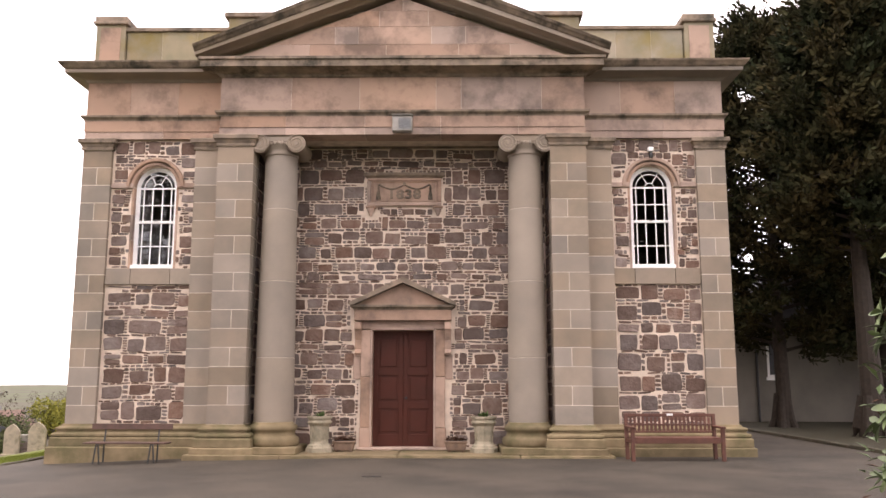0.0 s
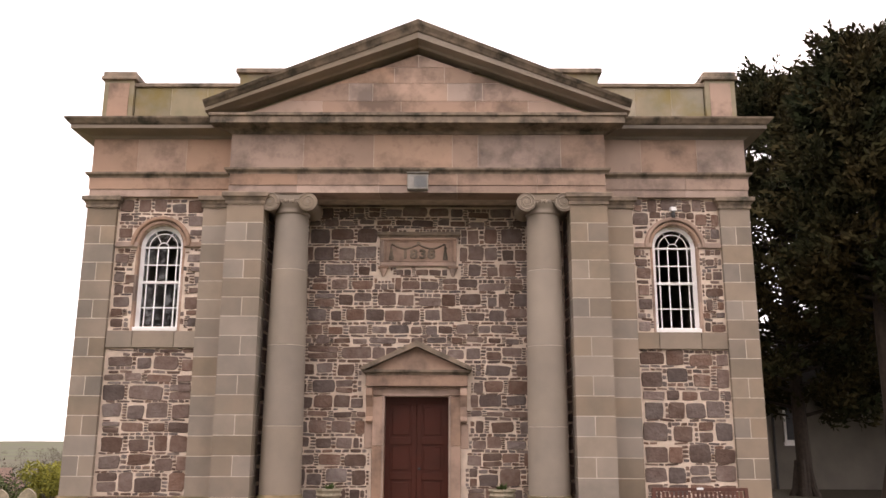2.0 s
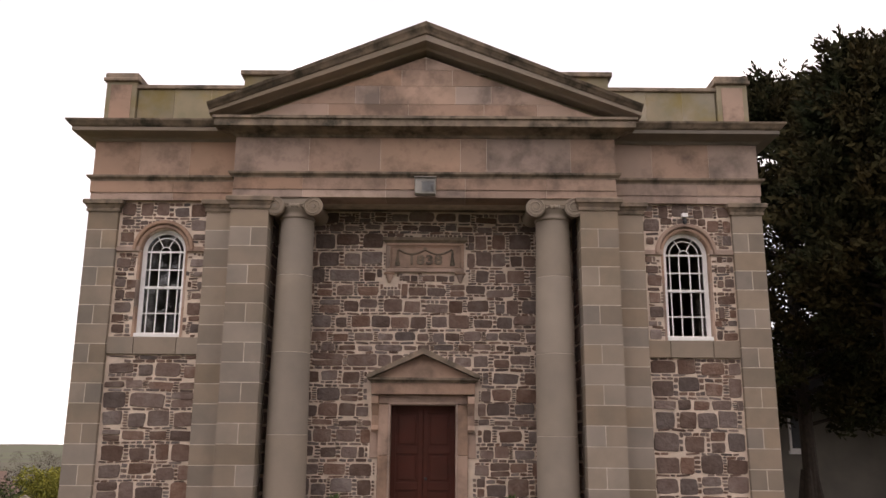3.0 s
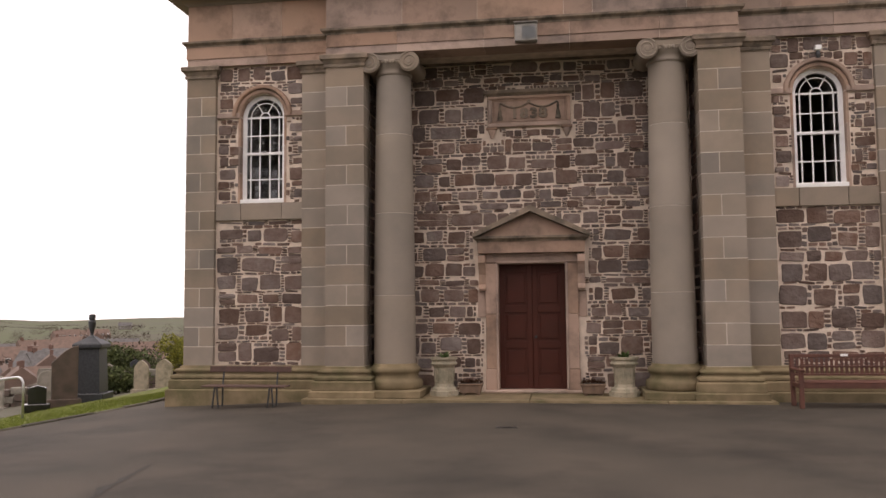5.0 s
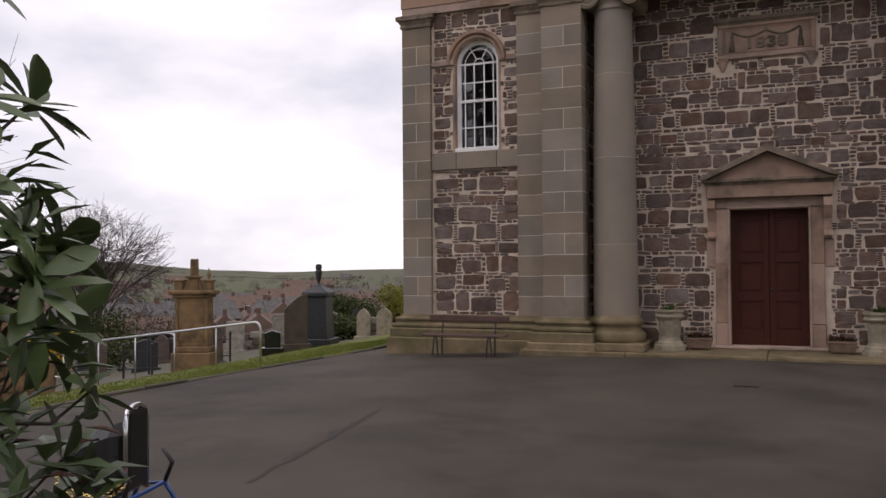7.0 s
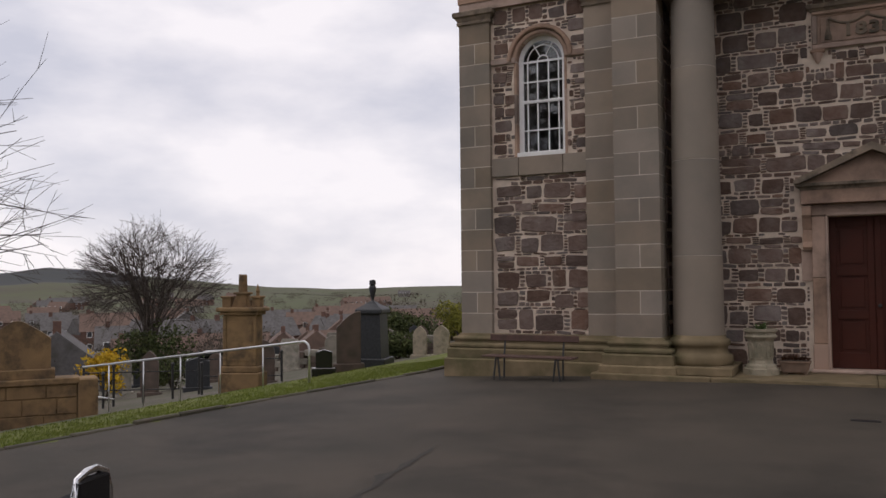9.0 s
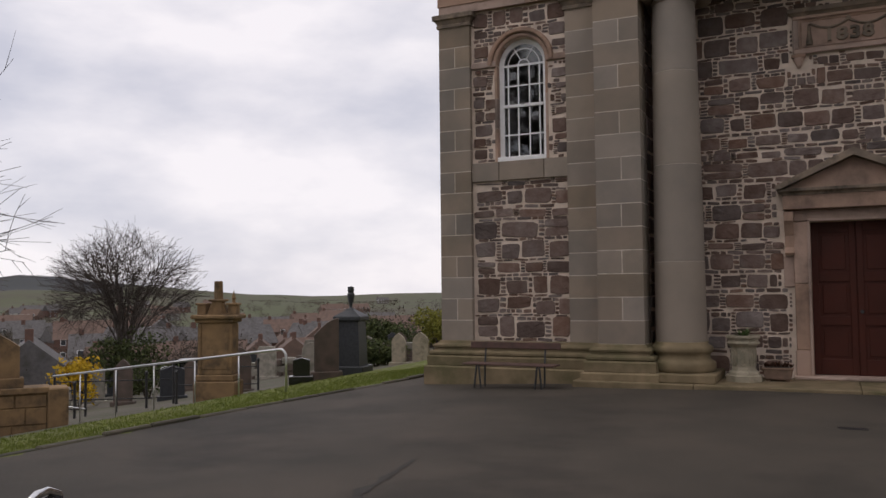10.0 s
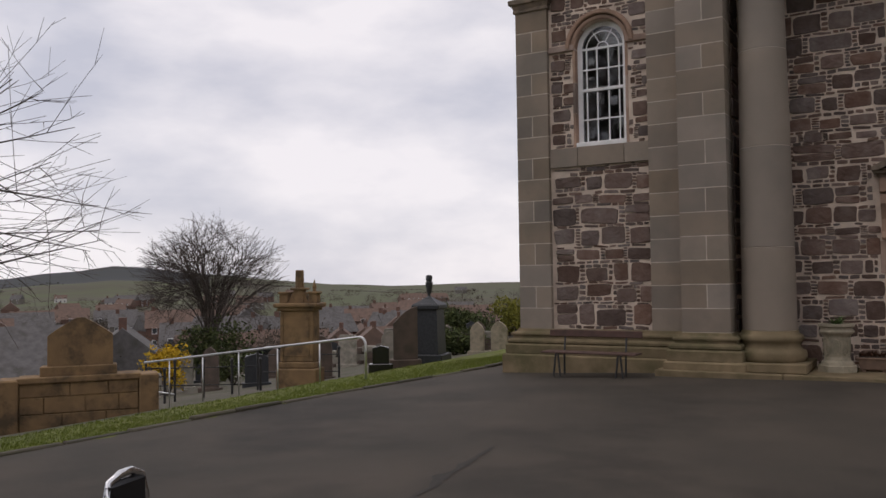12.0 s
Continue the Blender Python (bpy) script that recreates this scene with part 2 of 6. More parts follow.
# ---- the church ----
XO, XI, XP, XR = 6.84, 4.43, 3.86, 3.11   # outer corner, wing panel, portico edge, recess edge
XPIL = 6.23                               # inner edge of the corner pilaster
YP, YW, YR = -1.10, -0.80, 0.0            # portico face, wing pilaster face, recess wall face
YWALL = -0.70                             # wing rubble face
Z_CAP, Z_ARC, Z_FRZ, Z_COR, Z_TOP = 6.36, 6.60, 7.12, 7.86, 8.20
WX, WR, W_SILL, W_SPR = 5.28, 0.456, 3.81, 5.57
church = empty("church", "two-storey sandstone and whin rubble classical church with a pedimented portico", "church")

# one bevelled unit block, one set of rough stones: shared by the pieces
UNIT = {}


def unit_block():
    if "block" not in UNIT:
        bm = box_bm(-0.5, 0.5, -0.5, 0.5, -0.5, 0.5)
        me = bpy.data.meshes.new("block")
        bm.to_mesh(me)
        bm.free()
        UNIT["block"] = me
    return UNIT["block"]


def piece(name, mesh, material, parent, loc, size, rz=0.0):
    """One stone as an object of its own on a shared mesh."""
    key = (mesh.name, material.name)
    if key not in UNIT:
        UNIT[key] = mesh.copy()
        UNIT[key].materials.clear()
        UNIT[key].materials.append(material)
    ob = new(name, UNIT[key])
    ob.parent = parent
    ob.location, ob.scale = loc, size
    ob.rotation_euler = (0, rz, 0)
    return ob


def block_box(parent, material, x0, x1, y0, y1, z0, z1, name="block"):
    return piece(name, unit_block(), material, parent, ((x0 + x1) / 2, (y0 + y1) / 2, (z0 + z1) / 2), (x1 - x0, y1 - y0, z1 - z0))


def pilaster(x0, x1, yf, yb, z0, z1, split, phase, mirror=False):
    """A pilaster of ashlar courses on a mortar core; every other course has a joint at the share `split`."""
    core = part("pilaster", box_bm(x0 + 0.004, x1 - 0.004, yf + 0.0025, yb, z0, z1), M_JOINT, church, "grey-brown ashlar pilaster with pale mortar joints")
    n = round((z1 - z0) / 0.375)
    h = (z1 - z0) / n
    j = 0.0075
    for k in range(n):
        a, b = z0 + k * h + j, z0 + (k + 1) * h - j
        if split is None or (k + phase) % 2 == 0:
            block_box(core, M_ASHLAR, x0, x1, yf, yb - 0.002, a, b)
        else:
            s = x0 + (x1 - x0) * (1 - split if mirror else split) + random.uniform(-0.02, 0.02)
            block_box(core, M_ASHLAR, x0, s - j, yf, yb - 0.002, a, b)
            block_box(core, M_ASHLAR, s + j, x1, yf, yb - 0.002, a, b)
    return core


for s in (-1, 1):
    def span(a, b):
        return (min(s * a, s * b), max(s * a, s * b))
    pilaster(*span(XPIL, XO), YW, 0.4, 0.60, Z_CAP, 0.5, 0, s > 0)
    pilaster(*span(XP + 0.002, XI), YW, 0.4, 0.60, Z_CAP, None, 1, s > 0)
    pilaster(*span(XR, XP), YP, -0.56, 0.62, Z_CAP, 0.55, 0, s > 0)

# pilaster caps
CAP = [(-0.02, Z_CAP), (0.03, Z_CAP), (0.035, Z_CAP + 0.05), (0.02, Z_CAP + 0.06), (0.06, Z_CAP + 0.13), (0.095, Z_CAP + 0.15), (0.10, Z_ARC - 0.02), (0.085, Z_ARC), (-0.02, Z_ARC)]
for s in (-1, 1):
    for path in ([(-XO, 3), (-XO, YW), (-XPIL, YW), (-XPIL, -0.55)], [(-XI, -0.55), (-XI, YW), (-XP, YW), (-XP, YP), (-XR, YP), (-XR, 0)]):
        p = [(s * x, y) for x, y in path]
        part("pilaster_cap", sweep(bmesh.new(), p if s > 0 else p[::-1], CAP), M_CORNICE, church, "moulded weathered sandstone pilaster cap")
        for xa, xb, yf in (((XPIL, XO, YW),) if len(path) == 4 else ((XP, XI, YW), (XR, XP, YP))):
            a, b = sorted((s * xa, s * xb))
            part("cap_core", box_bm(a + 0.03, b - 0.03, yf + 0.02, 0.3, Z_CAP + 0.001, Z_ARC - 0.003), M_ASHLAR, church)

# base course, stepping round the pilasters and columns
for s in (-1, 1):
    p = [(s * x, y) for x, y in [(-XO, 3), (-XO, YW), (-XP, YW), (-XP, YP), (-XR, YP), (-XR, -0.02)]]
    path = p if s > 0 else p[::-1]
    part("base_moulding", sweep(bmesh.new(), path, [(-0.05, 0.36), (0.155, 0.36), (0.18, 0.385), (0.18, 0.42), (0.155, 0.445), (0.105, 0.455), (0.10, 0.49), (0.125, 0.505), (0.13, 0.535), (0.105, 0.56), (0.05, 0.575), (0.025, 0.62), (-0.05, 0.62)]), M_BASE, church, "mossy moulded base course")
    part("plinth", sweep(bmesh.new(), path, [(-0.05, 0.18), (0.195, 0.18), (0.205, 0.19), (0.205, 0.335), (0.185, 0.36), (-0.05, 0.36)]), M_BASE, church, "mossy sandstone plinth course")
    part("plinth", sweep(bmesh.new(), path, [(-0.05, -0.4), (0.25, -0.4), (0.25, 0.155), (0.225, 0.18), (-0.05, 0.18)]), M_BASE, church, "mossy sandstone plinth course")

# walls behind: rubble in lime mortar, openings through them
wall_c = prism(bmesh.new(), [(-XR, -0.3), (-0.66, -0.3), (-0.66, 2.56), (0.66, 2.56), (0.66, -0.3), (XR, -0.3), (XR, 6.7), (-XR, 6.7)], 0.0, 0.45)
wall_centre = part("wall", wall_c, M_MORTAR, church, "dark whin rubble wall with pale mortar and stone pinnings")
wing_walls = {}
for s in (-1, 1):
    cx = s * WX
    x0, x1 = min(s * XI, s * XPIL), max(s * XI, s * XPIL)
    for q, xe in ((-1, x0), (1, x1)):
        out = [(xe, -0.3), (cx, -0.3), (cx, W_SILL), (cx + q * WR, W_SILL)] + [(cx + q * WR * math.cos(math.pi / 2 * k / 12), W_SPR + WR * math.sin(math.pi / 2 * k / 12)) for k in range(13)] + [(cx, 6.7), (xe, 6.7)]
        wing_walls[s] = part("wall", prism(bmesh.new(), out, YWALL, 0.2), M_MORTAR, church, "dark whin rubble wall with pale mortar and stone pinnings")


def rough_stone(seed):
    """A squared rubble stone one unit wide: skewed sides, knocked-off corners, a nearly flat, uneven face."""
    rnd = random.Random(seed)
    slant = rnd.choice((0.02, 0.035, 0.06, 0.11))
    c = [Vector((sx * (0.5 - rnd.uniform(0, slant)), sz * (0.5 - rnd.uniform(0, slant * 0.8)))) for sx, sz in ((1, -1), (1, 1), (-1, 1), (-1, -1))]
    ring = []
    for i in range(4):
        p, q = c[i], c[(i + 1) % 4]
        cut = (rnd.uniform(0.03, 0.14), rnd.uniform(0.4, 0.6), rnd.uniform(0.86, 0.97))
        for k, u in enumerate(cut):
            v = p.lerp(q, u)
            out = Vector((q.y - p.y, p.x - q.x))
            v += out * rnd.uniform(-0.02, 0.05 if k == 1 else 0.02)
            ring.append((v.x, v.y))
    n = len(ring)
    bm = bmesh.new()
    back = [bm.verts.new((x, 0.5, z)) for x, z in ring]
    mid = [bm.verts.new((x, -0.22, z)) for x, z in ring]
    front = [bm.verts.new((x * 0.96, -0.44 + rnd.uniform(-0.09, 0.09), z * 0.94)) for x, z in ring]
    ctr = bm.verts.new((rnd.uniform(-0.15, 0.15), -0.48 + rnd.uniform(-0.08, 0.08), rnd.uniform(-0.15, 0.15)))
    for i in range(n):
        j = (i + 1) % n
        bm.faces.new((back[j], back[i], mid[i], mid[j]))
        bm.faces.new((mid[j], mid[i], front[i], front[j]))
        bm.faces.new((front[j], front[i], ctr))
    bmesh.ops.recalc_face_normals(bm, faces=bm.faces)
    me = bpy.data.meshes.new("stone")
    bm.to_mesh(me)
    bm.free()
    return me


STONES = [rough_stone(k) for k in range(40)]


def rubble(parent, x0, x1, z0, z1, y, blocked, seed, course=0.325, wide=(0.22, 0.47), deep=0.062):
    """Courses of big stones with upright stacks of small pinnings between them; returns nothing."""
    rnd = random.Random(seed)
    chips = bmesh.new()

    def wave(px, pz):
        return 0.028 * noise.noise(Vector((px * 0.9, pz * 1.7, seed * 3.1)))

    def chip(cx, cz, w, h):
        cz += wave(cx, cz)
        if w < 0.03 or h < 0.012 or blocked(cx - w / 2, cx + w / 2, cz - h / 2, cz + h / 2):
            return
        tilt = rnd.uniform(-0.10, 0.10)
        vs = []
        for sx, sz in ((-1, -0.8), (0.1, -1), (1, -0.85), (1, 0.8), (-0.1, 1), (-1, 0.85)):
            px = sx * w * rnd.uniform(0.44, 0.51)
            vs.append((cx + px, cz + sz * h * rnd.uniform(0.40, 0.52) + px * tilt))
        a = [chips.verts.new((px, y + 0.01, pz)) for px, pz in vs]
        b = [chips.verts.new((cx + (px - cx) * 0.92, y - rnd.uniform(0.006, 0.018), cz + (pz - cz) * 0.9)) for px, pz in vs]
        chips.faces.new(b)
        for i in range(6):
            chips.faces.new((a[i], a[(i + 1) % 6], b[(i + 1) % 6], b[i]))

    def fill(a, b, la, lb, depth):
        """One stone, or smaller ones where an opening or a dressing cuts in."""
        if b - a < 0.035 or lb - la < 0.025:
            return
        dz = wave((a + b) / 2, (la + lb) / 2)
        if not blocked(a, b, la + dz, lb + dz):
            if b - a > 0.09 and lb - la > 0.06:
                piece("stone", rnd.choice(STONES), M_RUBBLE, parent, ((a + b) / 2, y + 0.012, (la + lb) / 2 + dz), ((b - a + 0.004) * rnd.choice((1, -1)), deep * rnd.uniform(0.7, 1.25), lb - la + 0.004), rnd.uniform(-0.05, 0.05))
            else:
                chip((a + b) / 2, (la + lb) / 2, b - a, lb - la)
        elif depth < 8:
            if b - a > lb - la:
                m = (a + b) / 2
                fill(a, m - 0.008, la, lb, depth + 1)
                fill(m + 0.008, b, la, lb, depth + 1)
            else:
                m = (la + lb) / 2
                fill(a, b, la, m - 0.008, depth + 1)
                fill(a, b, m + 0.008, lb, depth + 1)

    z = z0
    while z < z1 - 0.08:
        h = course * rnd.choice((0.62, 0.8, 0.95, 1.0, 1.05, 1.15, 1.25))
        if z + h > z1 - 0.12:
            h = z1 - z
        thin = rnd.choice((0.014, 0.045, 0.055, 0.065, 0.075, 0.085))
        sh = h - thin
        x = x0 + rnd.uniform(0.0, 0.06)
        while x < x1 - 0.05:
            w = rnd.uniform(*wide)
            if rnd.random() < 0.12:
                w *= 1.4
            if x + w > x1 - 0.12:
                w = x1 - x
            sz0, sz1 = z + thin, z + h
            pick = rnd.random()
            if pick < 0.07 and sh > 0.2:      # two flat stones in place of one
                cut = rnd.uniform(0.38, 0.62)
                levels = [(sz0, sz0 + sh * cut - 0.008), (sz0 + sh * cut + 0.008, sz1)]
            elif pick < 0.30 and sh > 0.2:    # a lower stone with flat pinnings above or below it
                lack = rnd.uniform(0.05, 0.10)
                over = rnd.random() < 0.6
                levels = [(sz0, sz1 - lack)] if over else [(sz0 + lack, sz1)]
                zz = sz1 - lack / 2 if over else sz0 + lack / 2
                px = x
                while px < x + w - 0.05:
                    pw = min(rnd.uniform(0.08, 0.2), x + w - px)
                    chip(px + pw / 2, zz, pw - 0.012, lack * 0.82)
                    px += pw
            else:
                levels = [(sz0 + rnd.uniform(-0.012, 0.03), sz1 + rnd.uniform(-0.035, 0.012))]
            for la, lb in levels:
                fill(x + 0.007, x + w - 0.007, la, lb, 0)
            x += w
            gap = rnd.uniform(0.06, 0.115)
            if x + gap < x1 and rnd.random() < 0.66:
                n = rnd.randint(3, 6)
                for q in range(n):
                    chip(x + gap / 2 + rnd.uniform(-0.008, 0.008), z + thin + (q + 0.5) * sh / n, gap * rnd.uniform(0.95, 1.12), sh / n * rnd.uniform(0.74, 0.92))
                x += gap
            else:
                x += 0.014
        x = x0 + rnd.uniform(0, 0.1)
        while x < x1 - 0.06 and thin > 0.03:
            w = rnd.uniform(0.08, 0.30)
            if rnd.random() < 0.94 and x + w < x1:
                chip(x + w / 2, z + thin * 0.5, w, thin * rnd.uniform(0.7, 0.95))
            x += w + 0.013
        z += h
    ob = part("pinning_stone", chips, M_CHIP, parent, "small flat pinning stones in the joints")
    tagged(ob, kind="stuff")


def hits(a, b):
    return a[0] < b[1] and a[1] > b[0] and a[2] < b[3] and a[3] > b[2]


BLOCK_C = [(-0.95, 0.95, -1, 2.80), (-1.02, 1.02, 1.98, 2.62), (-1.12, 1.12, 2.62, 3.12), (-0.8, 0.8, 3.0, 3.3), (-0.42, 0.42, 3.2, 3.52), (-0.83, 0.83, 5.285, 6.03), (-0.86, -0.63, 5.05, 5.285), (0.63, 0.86, 5.05, 5.285), (-1.06, 1.06, 1.55, 1.98)]


def blocked_c(a, b, c, d):
    return any(hits((a, b, c, d), q) for q in BLOCK_C)


def blocked_w(cx):
    def inner(a, b, c, d):
        if hits((a, b, c, d), (-9, 9, 3.49, 3.80)) or hits((a, b, c, d), (-9, 9, 5.53, 5.66)):
            return True
        if hits((a, b, c, d), (cx - WR - 0.035, cx + WR + 0.035, 3.8, 5.57)):
            return True
        for px in (a, (a + b) / 2, b):
            for pz in (c, d):
                if pz > 5.5 and math.hypot(px - cx, pz - W_SPR) < 0.60:
                    return True
        return False
    return inner


# window bands, imposts, arches, sashes
def window(s):
    cx = s * WX
    x0, x1 = min(s * XI, s * XPIL), max(s * XI, s * XPIL)
    j = 0.005
    for a, b in ((x0, cx - 0.42), (cx - 0.42, cx + 0.42), (cx + 0.42, x1)):
        part("sill_band", box_bm(a + j, b - j, YWALL - 0.06, YWALL + 0.3, 3.475, 3.81, bevel=0.006), M_ASHLAR, church, "ashlar band below the window")
    for a, b in ((x0, cx - WR - 0.01), (cx + WR + 0.01, x1)):
        part("impost_band", box_bm(a, b, YWALL - 0.05, YWALL + 0.1, 5.54, 5.65, bevel=0.012), M_PINK, church, "pinkish sandstone impost band")
    for q in (-1, 1):
        a, b = sorted((cx + q * (WR - 0.002), cx + q * (WR + 0.045)))
        z = 3.812
        for h in (0.62, 0.55, 0.59):
            part("jamb_stone", box_bm(a, b, YWALL - 0.012, YWALL + 0.25, z, z + h - 0.006, bevel=0.004), M_PINK, church, "pink sandstone window jamb")
            z += h - 0.004
    # moulded arch, in two rolls
    for r0, r1, y in ((WR - 0.003, WR + 0.08, -0.035), (WR + 0.082, WR + 0.165, -0.085)):
        bm = bmesh.new()
        n = 28
        rings = []
        for k in range(n + 1):
            t = math.pi * k / n
            c, d = math.cos(t), math.sin(t)
            rings.append([bm.verts.new((cx + r * c, yy, W_SPR + 0.004 + r * d)) for r, yy in ((r0, YWALL + 0.25), (r0, YWALL + y + 0.02), (r0 + 0.02, YWALL + y), (r1 - 0.015, YWALL + y), (r1, YWALL + y + 0.03), (r1, YWALL + 0.2))])
        for a, b in zip(rings, rings[1:]):
            for i in range(5):
                bm.faces.new((a[i], b[i], b[i + 1], a[i + 1]))
        bmesh.ops.recalc_face_normals(bm, faces=bm.faces)
        part("window_arch", bm, M_PINK, church, "moulded pink sandstone window arch")
    yf = YWALL + 0.12
    fr = bmesh.new()
    outer = [(cx - WR + 0.004, W_SILL + 0.004), (cx + WR - 0.004, W_SILL + 0.004)] + [(cx + (WR - 0.004) * math.cos(math.pi * k / 24), W_SPR + (WR - 0.004) * math.sin(math.pi * k / 24)) for k in range(25)]
    wi = WR - 0.085
    inner = [(cx - wi, W_SILL + 0.11), (cx + wi, W_SILL + 0.11)] + [(cx + wi * math.cos(math.pi * k / 24), W_SPR + wi * math.sin(math.pi * k / 24)) for k in range(25)]
    for yy0, yy1 in ((yf, yf + 0.10),):
        oa = [fr.verts.new((x, yy0, z)) for x, z in outer]
        ia = [fr.verts.new((x, yy0 + 0.012, z)) for x, z in inner]
        ib = [fr.verts.new((x, yy1, z)) for x, z in inner]
        ob_ = [fr.verts.new((x, yy1, z)) for x, z in outer]
        m = len(oa)
        for i in range(m):
            k = (i + 1) % m
            for a, b in ((oa, ia), (ia, ib), (ib, ob_), (ob_, oa)):
                fr.faces.new((a[i], a[k], b[k], b[i]))
    bmesh.ops.recalc_face_normals(fr, faces=fr.faces)
    win = part("window", fr, M_WHITE, church, "white painted round-headed sash window")
    part("window_sill", box_bm(cx - WR + 0.002, cx + WR - 0.002, YWALL - 0.02, yf - 0.002, W_SILL + 0.002, W_SILL + 0.085, bevel=0.01), M_WHITE, win)
    yb = yf + 0.03
    mid = 4.83
    part("meeting_rail", box_bm(cx - wi, cx + wi, yf + 0.005, yb + 0.03, mid - 0.025, mid + 0.03, bevel=0.006), M_WHITE, win)
    part("latch", box_bm(cx - 0.035, cx + 0.035, yf - 0.015, yf + 0.004, mid + 0.02, mid + 0.05, bevel=0.006), M_CHROME, win)
    for x in (-0.295, -0.105, 0.105, 0.295):
        part("glazing_bar", box_bm(cx + x - 0.012, cx + x + 0.012, yb, yb + 0.03, W_SILL + 0.11, W_SPR), M_WHITE, win)
    for z in (4.31, 5.20, W_SPR):
        w = 0.018 if z == W_SPR else 0.012
        part("glazing_bar", box_bm(cx - wi, cx + wi, yb - 0.003, yb + 0.033, z - w, z + w), M_WHITE, win)
    for r in (0.105, 0.295):
        bm = bmesh.new()
        tube(bm, [(cx + r * math.cos(math.pi * k / 18), yb + 0.012, W_SPR + r * math.sin(math.pi * k / 18)) for k in range(19)], 0.013, n=5)
        part("glazing_bar", bm, M_WHITE, win)
    for a in (60, 120):
        c, d = math.cos(radians(a)), math.sin(radians(a))
        part("glazing_bar", tube(bmesh.new(), [(cx + 0.105 * c, yb + 0.012, W_SPR + 0.105 * d), (cx + wi * c, yb + 0.012, W_SPR + wi * d)], 0.012, n=5), M_WHITE, win)
    # panes, tilted a little so that each catches the sky its own way
    cols, rows_ = [-wi, -0.295, -0.105, 0.105, 0.295, wi], [W_SILL + 0.11, 4.31, mid, 5.20, W_SPR]
    for a, b in zip(cols, cols[1:]):
        for c, d in zip(rows_, rows_[1:]):
            bm = box_bm(-(b - a) / 2, (b - a) / 2, -0.002, 0.002, -(d - c) / 2, (d - c) / 2)
            ob = part("pane", bm, M_GLASS, win)
            ob.location = (cx + (a + b) / 2, yb + 0.016, (c + d) / 2)
            ob.rotation_euler = (random.uniform(-0.015, 0.015), 0, random.uniform(-0.015, 0.015))
            ob.visible_shadow = False
    fan = prism(bmesh.new(), [(cx + wi, W_SPR)] + [(cx + wi * math.cos(math.pi * k / 20), W_SPR + wi * math.sin(math.pi * k / 20)) for k in range(1, 20)] + [(cx - wi, W_SPR)], yb + 0.014, yb + 0.018)
    ob = part("fanlight_pane", fan, M_GLASS, win)
    ob.visible_shadow = False


for s in (-1, 1):
    window(s)

